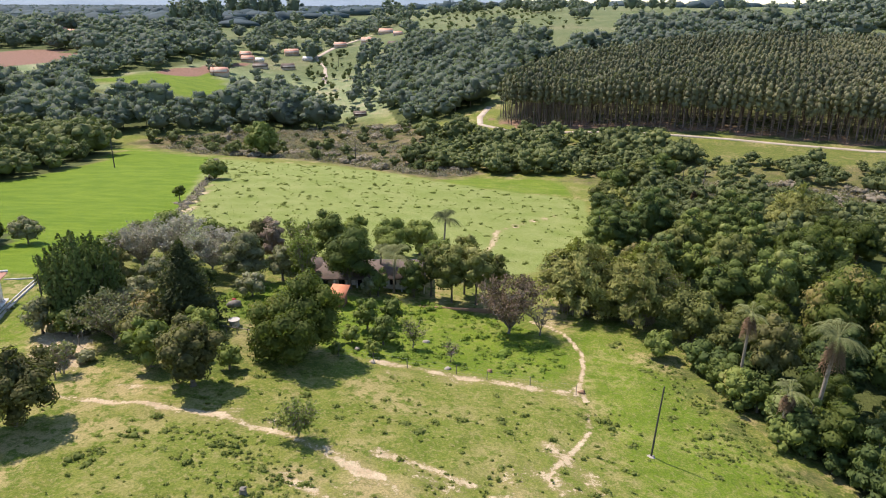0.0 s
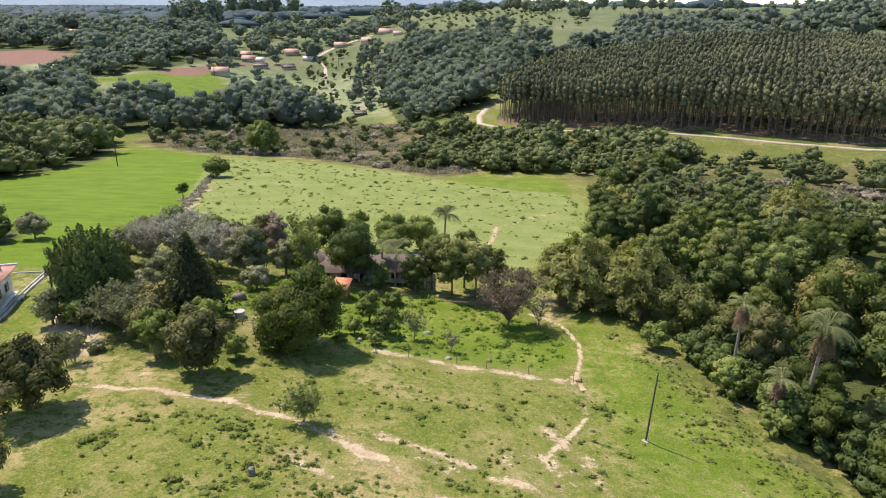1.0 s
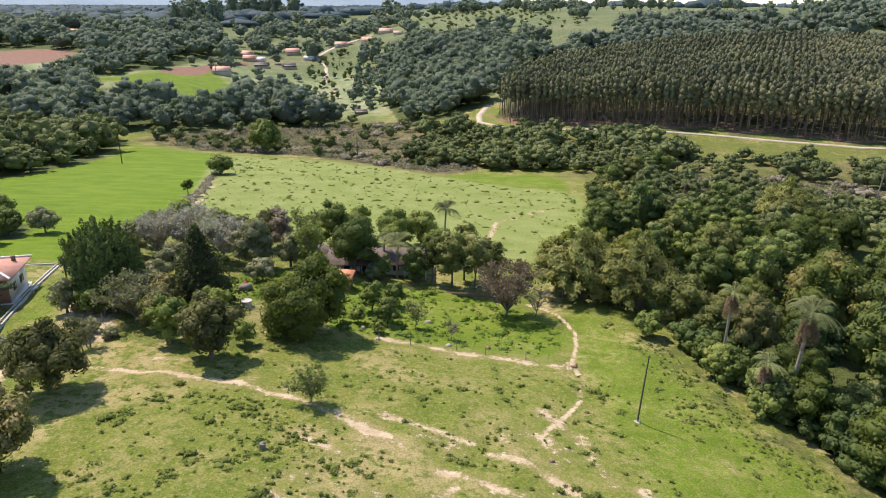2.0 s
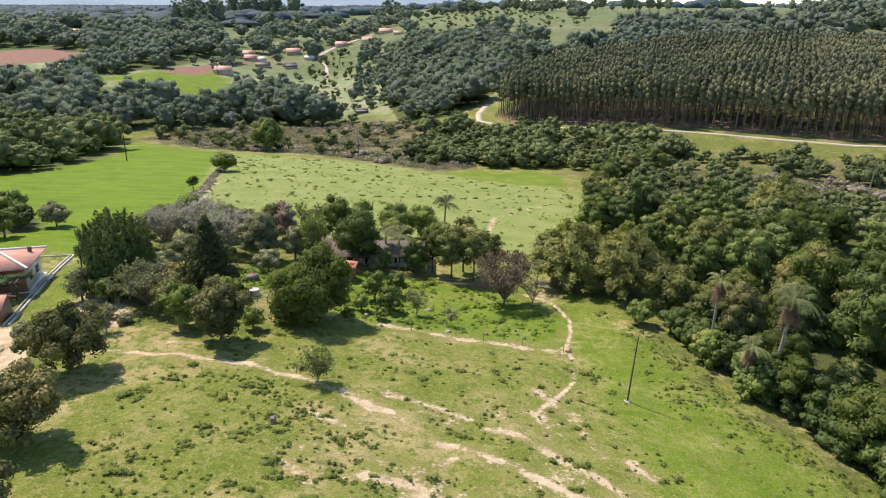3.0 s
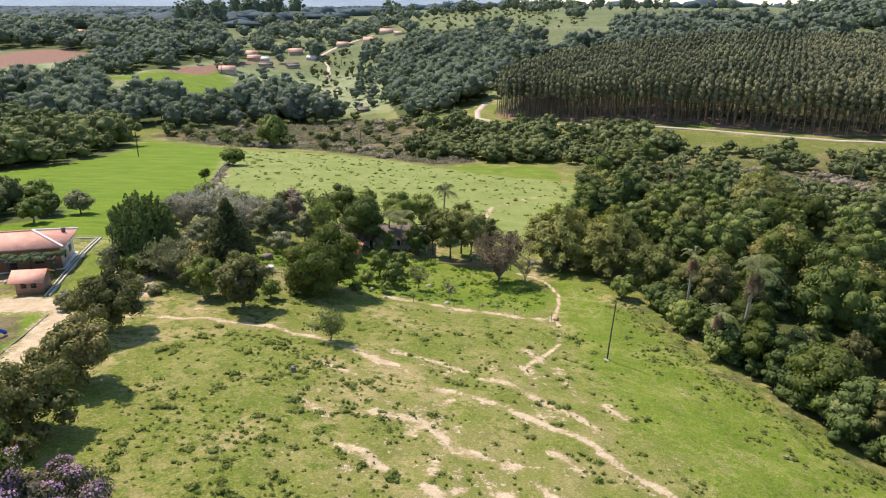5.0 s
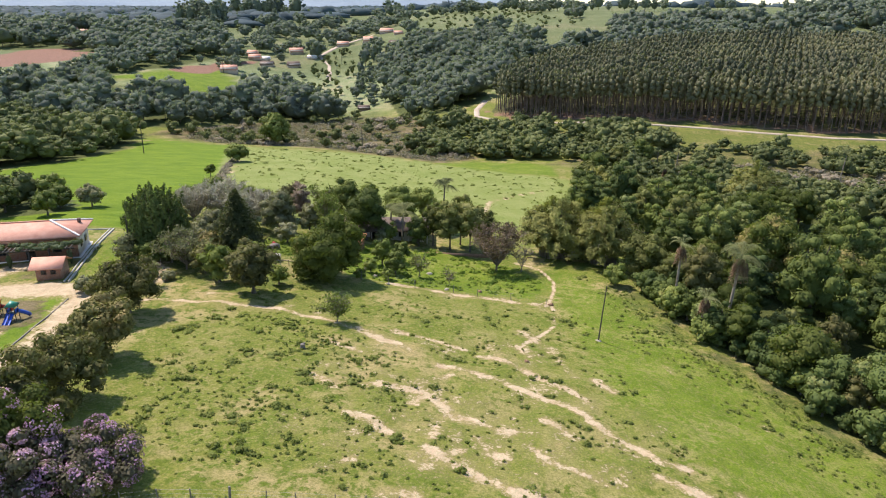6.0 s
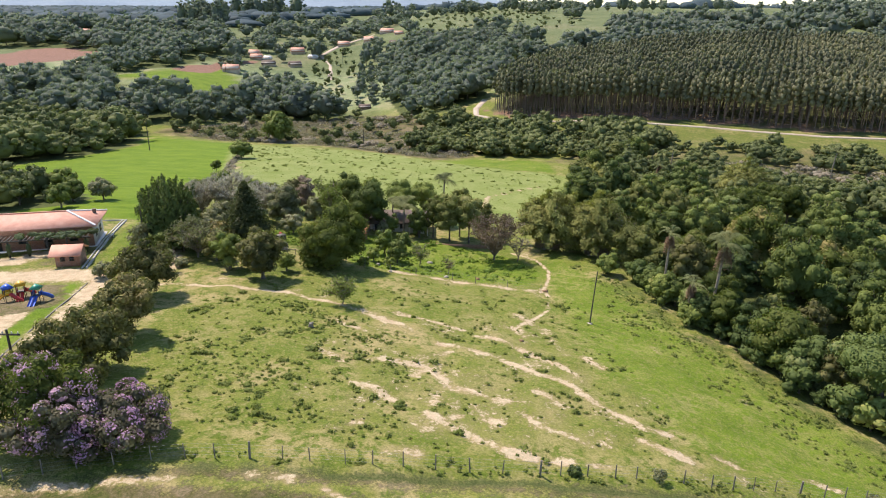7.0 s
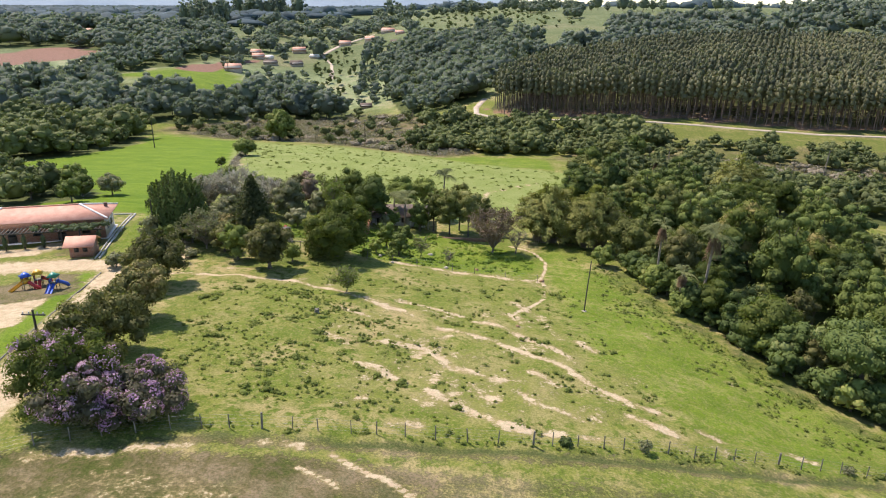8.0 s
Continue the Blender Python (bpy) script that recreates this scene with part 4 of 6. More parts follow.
def feathery(x, y, w, h, label):
    """A fan of upright stems, each ending in a pointed plume of leaf."""
    t = thing("feathery_clump", x, y, label, "tree")
    canes, g = Geo(), Geo()
    for k in range(105):
        a, rr = k * 2.399, math.sqrt((k + .5) / 105)
        up = math.sqrt(max(0, 1 - (rr * .93) ** 2)) * rng.uniform(.86, 1.06) if k % 3 else rng.uniform(.3, .8)
        tip = np.array([math.cos(a) * rr * w * .5, math.sin(a) * rr * w * .5, h * (.24 + .76 * up)])
        root, bend = np.array([tip[0] * .22, tip[1] * .22, -.2]), np.array([tip[0] * .75, tip[1] * .75, tip[2] * .5])
        s = np.linspace(0, 1, 7)[:, None]
        c = root * (1 - s) ** 2 + 2 * bend * s * (1 - s) + tip * s ** 2
        canes.tube(c, np.linspace(.06, .015, 7), 4, False)
        q = 1 - rng.beta(1.1, 1.7, 85) * .62
        p = np.stack([np.interp(q, s[:, 0], c[:, i]) for i in range(3)], 1)
        out = unit(85) * np.array([1, 1, .5])
        p += out * (.10 + .75 * np.clip((1 - q) / .25, 0, 1))[:, None]
        g.leaves(p, out + np.array([math.cos(a) * .5, math.sin(a) * .5, .5]), .24, 2.2, .3)
    for k in range(12):
        a, rr = k * 2.399, math.sqrt(k / 12)
        g.lumps([(math.cos(a) * rr * w * .28, math.sin(a) * rr * w * .28, h * (.40 - .12 * rr))], [(w * .15, w * .15, h * .34)], .2, 6, 8)
    part("stem_mass", canes, BARK, t)
    part("crown", g, LEAF_DEEP, t)


# farmyard trees
broad_tree("mango_tree", -19.1, 68.3, 11.4, 9.4, LEAF_MANGO, "broad dense dark green mango tree casting shade on pasture", n=46, clear=-.08, spread=.23, uneven=.5, leaf=.24, per_m2=20, core=.68)
conifer(-33.9, 74.5, 11.6, 11.4)
feathery(-46.9, 75.2, 9.8, 12.0, "tall dark green feathery clump beside the lane")
broad_tree("tree", -27.0, 58.6, 7.4, 8.2, LEAF_BROWN, "bronze-leaved round tree with shaded trunk on pasture", n=20, clear=-.02, spread=.28, uneven=.55)
broad_tree("tree", -33.0, 62.6, 5.0, 5.9, LEAF_LIGHT, "small light green tree with open crown", n=11, clear=.08)
bare_tree("tree", -40.0, 68.4, 8.0, 6.6, "dusty grey-green spreading shrubby tree", TWIG, LEAF_GREY, 14, 3200, .1, .2)
broad_tree("tree", -41.0, 70.6, 4.5, 4.4, LEAF_GREY, "dusty grey-green spreading shrubby tree", n=13, clear=.10)
broad_tree("tree", -36.4, 66.6, 5.0, 5.2, LEAF_BROWN, "low brownish tree in the farmyard thicket", n=9, clear=.12)
broad_tree("tree", -43.5, 71.5, 4.2, 4.4, LEAF_WOOD, "low green tree at the lane's verge", n=8, clear=.1)
bare_tree("bare_tree", -41.5, 60.6, 3.2, 3.8, "slender thin-leaved sapling at the lane's edge", TWIG, LEAF_GREY, 5, 260)
for bx, by, bw, bh in ((-50, 97, 9, 8.2), (-44.5, 98.5, 10, 9.2), (-39, 97, 8.5, 8.2)):
    bare_tree("grey_tree", bx, by, bw * 1.25, bh * 1.05, "wide thin-leaved grey crown of fine branches", TWIG, LEAF_TWIGGY, 16, 8500, leaf=.17)
broad_tree("tree", -48.5, 104, 7, 9.0, LEAF_WOOD, "green tree rising behind the grey crowns", n=12, clear=.05)
broad_tree("tree", -33.2, 94.8, 7.2, 8.2, LEAF_GREY, "silvery green dense tree beside the farmyard", n=15, clear=.05)
broad_tree("tree", -31.0, 103.5, 5.0, 9.3, LEAF_RUST, "rusty brown dry-leaved tree behind the farmhouse", n=10, clear=.08)
bare_tree("bare_tree", -27.8, 107.6, 7.0, 9.2, "pale thin-leaved tree behind the farmhouse", TWIG, LEAF_LIGHT, 9, 1500)
broad_tree("tree", -23.3, 112, 6.8, 9.4, LEAF_WOOD, "dark green round tree behind the farmhouse", n=14, clear=.05)
broad_tree("tree", -17.4, 96.6, 8.2, 10.0, LEAF_WOOD, "dense deep green tree in front of the farmhouse", n=15, clear=.10)
for bx, by, bw, bh in ((-20, 118, 6, 7.5), (-13, 117, 7, 7.5), (-8, 119, 7, 7.2), (-12, 112, 6, 6.5), (-4, 108, 6, 7.0)):
    broad_tree("tree", bx, by, bw, bh, LEAF_LIGHT, "green tree of the row behind the farmhouse", n=11, clear=.12, group="trees behind the farmhouse")
filler = [(-45, 79, 5, 5.5), (-41, 77, 5.5, 6), (-38, 73, 5, 5.2), (-30.5, 70, 4.6, 4.8), (-36, 80, 5, 5.0), (-43, 88, 6, 5.5), (-50, 88, 6, 6), (-54, 96, 6, 6.5), (-37, 88, 4.5, 4.2), (-30, 88, 4.5, 4.0), (-38, 103, 6, 7.5), (-43, 107, 6.5, 7.5),
          (-53, 104, 6, 7), (-28, 97, 5, 6.5), (-34.5, 108, 6, 8), (-22, 92, 3.4, 3.0), (-24, 85, 3.2, 2.6), (-14, 94.5, 3.2, 3.2), (-30, 63.8, 4.4, 4.6), (-24.8, 63, 3.2, 3.0), (-43.5, 64.6, 2.4, 1.6), (-40.6, 63.4, 2.2, 1.4)]
for k, (bx, by, bw, bh) in enumerate(filler):
    broad_tree("small_tree" if bh > 3.5 else "shrub", bx, by, bw, bh, (LEAF_WOOD, LEAF_GREY, LEAF_BROWN, LEAF_LIGHT)[k % 4], "leafy growth of the farmyard thicket", "tree" if bh > 3.5 else "shrub", n=9, clear=.04, group="farmyard thicket")
palm(-10.6, 97.0, 8.4, 6.6, "green feathery palm in front of the farmhouse", False, 40)
palm(-13.2, 100.5, 7.0, 3.8, "slender palm by the farmhouse wall", False)
palm(-3.4, 114.5, 10.6, 6.0, "tall green palm rising above the garden trees", False, 46)
for bx, by, bw, bh in ((-1.5, 95, 6.5, 10.2), (2.2, 94.6, 6.4, 10.0), (.4, 99, 6, 10.5), (-4.8, 97, 4.2, 8.8), (5, 98, 5, 7.6)):
    broad_tree("tree", bx, by, bw, bh, LEAF_OLIVE, "tall leafy garden tree with bare lower stems", n=13, clear=.16, r=.17, group="garden trees")
bare_tree("bare_tree", -24.0, 94.5, 6.0, 9.4, "tall pale thin-leaved tree beside the farmhouse", TWIG, LEAF_LIGHT, 12, 2600)
broad_tree("tree", -25.2, 97.5, 4.8, 6.6, LEAF_WOOD, "leafy young tree before the farmhouse wall", n=10, clear=.05)
broad_tree("tree", -7.8, 97.4, 4.4, 6.0, LEAF_LIGHT, "light green tree before the farmhouse wall", n=10, clear=.08)
broad_tree("tree", -12.8, 94.6, 3.6, 4.6, LEAF_WOOD, "bushy tree before the farmhouse wall", n=8, clear=.05)
broad_tree("tree", -7.4, 95.5, 4.2, 5.2, LEAF_WOOD, "bushy young garden tree", n=8, clear=.05)
bare_tree("bronze_tree", 6.6, 83.8, 11.2, 9.0, "reddish brown thin-leaved tree with its branches showing", TWIG, LEAF_PINK, 26, 5200, .08, .19)
bare_tree("bare_tree", 10.8, 83.5, 5.0, 5.6, "reddish leafless tree beside the trail", TWIG, None, 8)
for bx, by, bw, bh, m in ((-12.2, 79.2, 3.9, 4.9, LEAF_LIGHT), (-9.7, 75.4, 3.8, 3.9, LEAF_WOOD), (-9.5, 83.5, 3.6, 4.0, LEAF_WOOD), (-13.5, 74.5, 2.8, 2.6, LEAF_LIGHT), (-10.4, 71.6, 2.2, 2.0, LEAF_LIGHT), (-14.5, 70.2, 2.2, 1.6, LEAF_TUFT)):
    broad_tree("shrub", bx, by, bw, bh, m, "leafy garden shrub in the grass", "shrub", n=8, clear=.08, group="garden shrubs")
bare_tree("bare_tree", -6.0, 75.6, 3.2, 3.8, "slender pale sapling in lush grass", TWIG, LEAF_LIGHT, 5, 300)
bare_tree("bare_tree", -1.2, 72.4, 2.0, 2.6, "thin twiggy sapling in lush grass", TWIG, LEAF_LIGHT, 4, 90)
bare_tree("small_tree", -14.3, 50.2, 3.9, 3.7, "small lone yellow-green tree in the pasture", TWIG, LEAF_LIGHT, 9, 1500, .14, .17)
bamboo(17.4, 94.2, 13.0, 11.8, "broad bamboo clump with yellowish drooping leaf", 150)
bamboo(26.0, 91.0, 13.0, 12.0, "broad bamboo clump with yellowish drooping leaf", 150, turn=40)
bamboo(22.0, 95.5, 10.0, 11.0, "bamboo clump between two broader ones", 80, turn=80)
bamboo(76, 150, 15.0, 12.5, "yellowish bamboo clump rising out of the grove", 130, turn=10)
broad_tree("tree", 31.2, 83.5, 8.0, 8.0, LEAF_OLIVE, "dusty olive tree at the grove's edge", n=13, clear=.08)
broad_tree("shrub", 25.6, 78.4, 4.6, 3.8, LEAF_LIGHT, "bright green bush in front of the bamboo", "shrub", n=9, clear=.02)
for bx, by, bw, bh, m in ((-49.8, 70.6, 4.6, 5.0, LEAF_GREY), (-46.2, 70.2, 4.6, 4.4, LEAF_WOOD), (-47.6, 72.6, 6.0, 5.0, LEAF_DEEP), (-49.6, 58.2, 3.4, 2.4, LEAF_GREY), (-47.0, 56.6, 2.8, 1.8, LEAF_GREY), (-43.2, 62.6, 2.6, 1.8, LEAF_WOOD)):
    broad_tree("shrub", bx, by, bw, bh, m, "leafy shrub on the lane's verge", "shrub", n=14, clear=.0, spread=.3, uneven=.5, core=.68, group="shrubs on the lane's verge")
# row along the lane
for bx, by, bw, bh, m, clear, words in ((-39.5, 49.6, 8.6, 7.6, LEAF_BROWN, .10, "round olive-brown mango tree with a short trunk at the lane's edge"), (-35.5, 35.6, 7.5, 7.2, LEAF_BROWN, -.04, "broad olive-brown mango tree at the lane's edge"),
                                        (-34.2, 26.6, 7.6, 7.3, LEAF_BROWN, -.04, "broad olive-brown mango tree at the lane's edge"), (-33.2, 19.4, 7.6, 7.6, LEAF_BROWN, -.04, "dark mango tree beside a lilac-flowered tree")):
    broad_tree("mango_tree", bx, by, bw, bh, m, words, n=42, clear=clear, leaf=.22, spread=.22, uneven=.6, per_m2=30, core=.62, group="trees along the lane")


def lilac(x, y, w, h, n, label, bloom, leaves):
    t = thing("flowering_tree", x, y, label, "tree")
    lobes = dome_lobes(w, h, -.06 * h, int(n * 1.5), spread=.22, uneven=.5)
    part("trunk", trunk_geo(max(.5, .1 * h), .03 * h, [(l[0] * .8, l[1] * .8, l[2]) for l in lobes[:9]]), BARK, t)
    part("crown", leafy(Geo(), lobes, .17, 34, .58), leaves, t)
    g = Geo()
    for cx, cy, cz, rx, ry, rz in lobes[:-1]:
        if rng.random() < bloom:
            for _ in range(int(rng.integers(4, 9))):
                d0 = unit(1)[0] + np.array([0, 0, .35])
                d0 /= np.linalg.norm(d0)
                k = int(rng.integers(10, 34))
                d = d0 + rng.normal(0, .26, (k, 3))
                d /= np.linalg.norm(d, axis=1)[:, None]
                p = np.array([cx, cy, cz]) + d * np.array([rx, ry, rz]) * rng.uniform(.98, 1.22, (k, 1))
                g.leaves(p, d + unit(k) * .6, .13, 1.4)
    part("blossom", g, BLOSSOM, t, "clusters of lilac blossom")


lilac(-31.4, 14.6, 8.8, 7.6, 26, "dark tree hung with lilac blossom by the fence", .38, LEAF_MANGO)
lilac(-29.2, 12.9, 7.0, 5.4, 20, "bush with pale lilac blossom beside a darker tree", .7, LEAF_DUSK)
lilac(-25.4, 14.5, 8.2, 4.4, 24, "spreading bush covered in lilac blossom by the fence", .9, LEAF_DUSK)
# lone trees further off
broad_tree("tree", -67.6, 154, 3.6, 3.9, LEAF_MANGO, "small round dark tree on the field boundary", n=8, clear=.25, per_m2=8)
broad_tree("shrub", -71.5, 188, 8.0, 6.0, LEAF_WOOD, "dark rounded thicket on the field boundary", "shrub", n=12, clear=.02, per_m2=5, leaf=.45)
broad_tree("tree", -77.5, 255, 12.5, 13.5, LEAF_WOOD, "large round tree standing in the marsh edge", n=20, clear=.02, per_m2=4, leaf=.6)
broad_tree("tree", -76.5, 110, 5.6, 5.0, LEAF_GREY, "round pale green tree on the lush field's edge", n=14, clear=.06, per_m2=10, leaf=.3)
for bx, by, bw, bh in ((-82, 108, 5.5, 5.6), (-80.5, 101, 5, 5.2), (-86, 112, 6.5, 7.0), (-91, 104, 6, 6.0)):
    broad_tree("tree", bx, by, bw, bh, LEAF_WOOD, "dark green tree behind the long building", n=10, clear=.1, per_m2=6, leaf=.4, group="trees behind the building")
palm(32.6, 70.0, 12.0, 4.6, "palm with a skirt of dead fronds standing in the grove", True, 9, (.2, .3), r=.17)
palm(37.2, 61.6, 14.4, 6.4, "tall palm with drooping green fronds in the grove", True, 32, (.9, .5), r=.2)
palm(33.6, 60.6, 7.6, 4.4, "short palm wrapped in dead hanging fronds at the grove's edge", True, 12, (.1, .1), r=.3)
palm(84.5, 122, 9.5, 6.0, "palm with dull fronds beside the glade", True, 22, (.8, .2))
palm(112, 176, 13, 6.0, "tall palm on the far side of the grove", False, 20, (.8, .2))
palm(70, 196, 9, 5.0, "palm in the marsh scrub", False, 18)
palm(58, 168, 8.5, 5.0, "dull palm at the grove's far edge", True, 18)

# deep green leaf here stands in for the grove's shaded face
broad_tree("tree", 49.5, 40.5, 11.5, 10.0, LEAF_DEEP, "broad flat-topped tree overhanging the grove's edge", n=24, clear=.42, leaf=.25, per_m2=12, spread=.28)
broad_tree("tree", 42.5, 50.5, 8.5, 8.0, LEAF_MANGO, "dark dense tree at the grove's edge", n=20, clear=.05, per_m2=12)
# ---- the grove: kinds of woodland tree, then copies ----
kinds = []
for w, h, n, leaves, label in ((8.5, 11, 22, LEAF_WOOD, "rounded leafy tree of the grove"), (7.5, 11.5, 20, LEAF_DEEP, "tall deep green tree of the grove"), (10, 10, 26, LEAF_MANGO, "broad dark tree of the grove"),
                               (6, 7.5, 15, LEAF_LIGHT, "light green tree of the grove"), (8, 9.5, 20, LEAF_OLIVE, "uneven olive-green tree of the grove"), (7.5, 9, 18, LEAF_BROWN, "olive-brown tree of the grove")):
    kinds.append(broad_tree("grove_tree", 60 + 3 * len(kinds), 60 + 9 * len(kinds), w, h, leaves, label, n=int(n * 1.1), clear=.05, leaf=.24, per_m2=10.5, spread=.28, uneven=.42, under=-.35, group="trees of the grove"))
places = [p for p in scatter(GROVE, 7.3) if not in_poly(np.array(p[0]), np.array(p[1]), GLADE)]
behind = []
for px, py in in_view(np.array(places)):
    west = float(near_line(np.array(px), np.array(py), GROVE[3:14]))
    if px > 80 or py > 138:
        behind.append((px, py))
        continue
    k = int(rng.choice(6, p=[.28, .22, .18, .10, .14, .08]))
    s = rng.uniform(.72, 1.42) * (0.70 if west < 4 else 0.82 if west < 9 else 0.88 if west < 14 else 0.9)
    copy_thing(kinds[k], pose(px, py, ground_at(px, py) - .2, 0, 0, rng.uniform(0, 360)) @ Matrix.Diagonal((s, s, s * rng.uniform(.8, 1.25), 1)))
for bx, by, bw, bh, m in ((31.5, 131, 6.5, 6.0, LEAF_LIGHT), (31, 142, 8.5, 7.0, LEAF_WOOD), (33, 153, 9.0, 8.0, LEAF_WOOD), (38, 163, 9, 7.5, LEAF_BAMBOO), (37.5, 174, 9.0, 8.0, LEAF_OLIVE), (42, 187, 10, 9.0, LEAF_WOOD), (51, 199, 11, 9.0, LEAF_OLIVE), (60, 209, 11, 9.5, LEAF_WOOD), (42, 148, 9, 8.5, LEAF_LIGHT)):
    broad_tree("tree", bx, by, bw, bh, m, "leafy rounded tree at the grove's field edge", n=18, clear=.0, leaf=.34, per_m2=8, spread=.30, uneven=.5, group="field edge trees of the grove")
# bushes along the grove's foot, many in dark leaf that paints edge shade
bush = broad_tree("bush", 33.5, 59.5, 4.0, 3.4, LEAF_LIGHT, "leafy bush along the grove's edge", "shrub", n=9, clear=.0, leaf=.30, per_m2=8, group="bushes along the grove")
bushes = [bush, broad_tree("bush", 36.5, 66, 4.6, 4.4, LEAF_DEEP, "dark leafy bush along the grove's edge", "shrub", n=11, clear=.0, leaf=.27, per_m2=9, uneven=.4, group="bushes along the grove"),
          broad_tree("bush", 40, 57, 4.2, 3.6, LEAF_DEEP, "dark leafy bush along the grove's edge", "shrub", n=8, clear=.0, leaf=.27, per_m2=9, uneven=.4, group="bushes along the grove"),
          broad_tree("bush", 43, 48, 3.6, 2.8, LEAF_GREY, "dusty grey-green bush along the grove's edge", "shrub", n=8, clear=.0, leaf=.25, per_m2=9, uneven=.4, group="bushes along the grove")]
# low edge trees, some given darker leaf for the shadowed front
for bx, by, bw, bh, m in ((35.2, 59.6, 5.6, 6.0, LEAF_DEEP), (37.6, 58.6, 6.4, 7.0, LEAF_MANGO), (35.4, 64.2, 5.2, 5.4, LEAF_WOOD), (31.6, 67.4, 4.8, 4.8, LEAF_LIGHT), (33.6, 66.6, 5.0, 5.6, LEAF_WOOD), (30.8, 71.4, 4.6, 4.4, LEAF_WOOD), (40.6, 54.4, 6.4, 6.6, LEAF_DEEP), (43.8, 46.0, 6.6, 7.2, LEAF_DEEP)):
    broad_tree("small_tree", bx, by, bw, bh, m, "dense low tree with deep green leaves at the grove's edge", n=16, clear=.0, leaf=.22, per_m2=12, spread=.27, uneven=.45, group="edge trees of the grove")
extra = [(36, 60.5), (38.4, 63.4), (39.4, 60), (35.6, 63.5), (33.2, 72.6), (35.4, 76.2), (36.2, 72.4)]
for px, py in extra:
    copy_thing(bushes[int(rng.integers(1, 4))], pose(px, py, ground_at(px, py) - .1, 0, 0, rng.uniform(0, 360)) @ Matrix.Scale(rng.uniform(1.0, 1.5), 4))
foot = [(29, 77.5), (31.4, 71), (33.4, 64.5), (35.2, 58.5), (38.6, 52.4), (41, 46), (43.6, 40.4), (47, 35.8), (51.5, 31.4), (58, 27)]
for (x0, y0), (x1, y1) in zip(foot, foot[1:]):
    for s in (.1, .42, .76):
        px, py, k = x0 + (x1 - x0) * s + rng.uniform(-.6, 1.6), y0 + (y1 - y0) * s + rng.uniform(-.9, .9), rng.uniform(.5, 1.3)
        copy_thing(bushes[int(rng.choice(4, p=[.10, .40, .36, .14]))], pose(px, py, ground_at(px, py) - .1, 0, 0, rng.uniform(0, 360)) @ Matrix.Scale(k, 4))


# ---- far woods, plantation and scrub: uncountable, each one sheet of foliage ----
def crown_stuff(geo, x, y, z, w, h, leaf, n, trunk=None, k=14):
    """One far tree: a dome of many small crumpled clumps round a heart, with leaf sprays standing out of them."""
    if h < 1.5:
        d = unit(n)
        d[:, 2] = np.abs(d[:, 2])
        geo.leaves(np.array([x, y, z]) + d * np.array([w * .5, w * .5, h]) * rng.uniform(.3, 1.1, (n, 1)), d + unit(n) * .8, leaf)
        return
    i = np.arange(k)
    a, up = i * 2.399 + rng.uniform(0, 6), np.clip(1 - 1.3 * (i + .4) / k, -.3, 1)
    reach = w * .40 * np.sqrt(np.clip(1 - np.clip(up, 0, 1) ** 2, 0, 1)) * rng.uniform(.7, 1.2, k)
    r = w * rng.uniform(.085, .175, k) * (14 / k) ** .4
    c = np.stack([x + np.cos(a) * reach, y + np.sin(a) * reach, z + h * .50 + up * (h * .50 - r * .8) * rng.uniform(.85, 1.06, k)], 1)
    rad = np.stack([r, r * rng.uniform(.8, 1.2, k), r * rng.uniform(.6, .95, k)], 1)
    geo.lumps(c, rad * .86, .27, 4, 6)
    geo.lumps([(x, y, z + h * .44)], [(w * .33, w * .33, h * .38)], .16, 5, 8)
    m = rng.integers(0, k, n)
    d = unit(n)
    d[:, 2] = np.where(d[:, 2] < -.25, -d[:, 2], d[:, 2])
    geo.leaves(c[m] + d * rad[m] * (1.10 + .16 * rng.standard_normal((n, 1))), d * 1.4 + unit(n) * .6, leaf)
    if trunk is not None:
        trunk.tube([(x, y, z - .3), (x, y, z + h * .5)], [h * .02, h * .012], 3, False)


def woods(name, label, leaves, sets, category="woods", keep_open=True):
    g, tr = Geo(), Geo()
    for poly, gap, w, h, leaf, n, *clump in sets:
        spots = in_view(scatter(poly, gap))
        if clump:
            spots = spots[waves(spots[:, 0], spots[:, 1], clump[0], 21) + rng.uniform(-.4, .4, len(spots)) > clump[1]]
        keep = np.ones(len(spots), bool)
        for meadow in OPEN_GROUND if keep_open else ():
            keep &= ~in_poly(spots[:, 0], spots[:, 1], meadow)
        spots = spots[keep]
        for (px, py), pz in zip(spots, heights(spots[:, 0], spots[:, 1])):
            s = float(np.clip(np.exp(rng.normal(-.05, .30)), .45, 1.45))
            crown_stuff(g, px, py, pz, w * s, h * s * rng.uniform(.85, 1.15), leaf, int(n * max(.5, s ** 1.6)), tr if len(sets) > 5 else None, int(np.clip((.8 if py > 280 else 1.5) * w, 3, 14)))
    root = tagged(new(name), label, category, kind="stuff")
    tagged(part("foliage", g, leaves, root), kind="stuff")
    if tr.n:
        tagged(part("trunks", tr, BARK, root), kind="stuff")


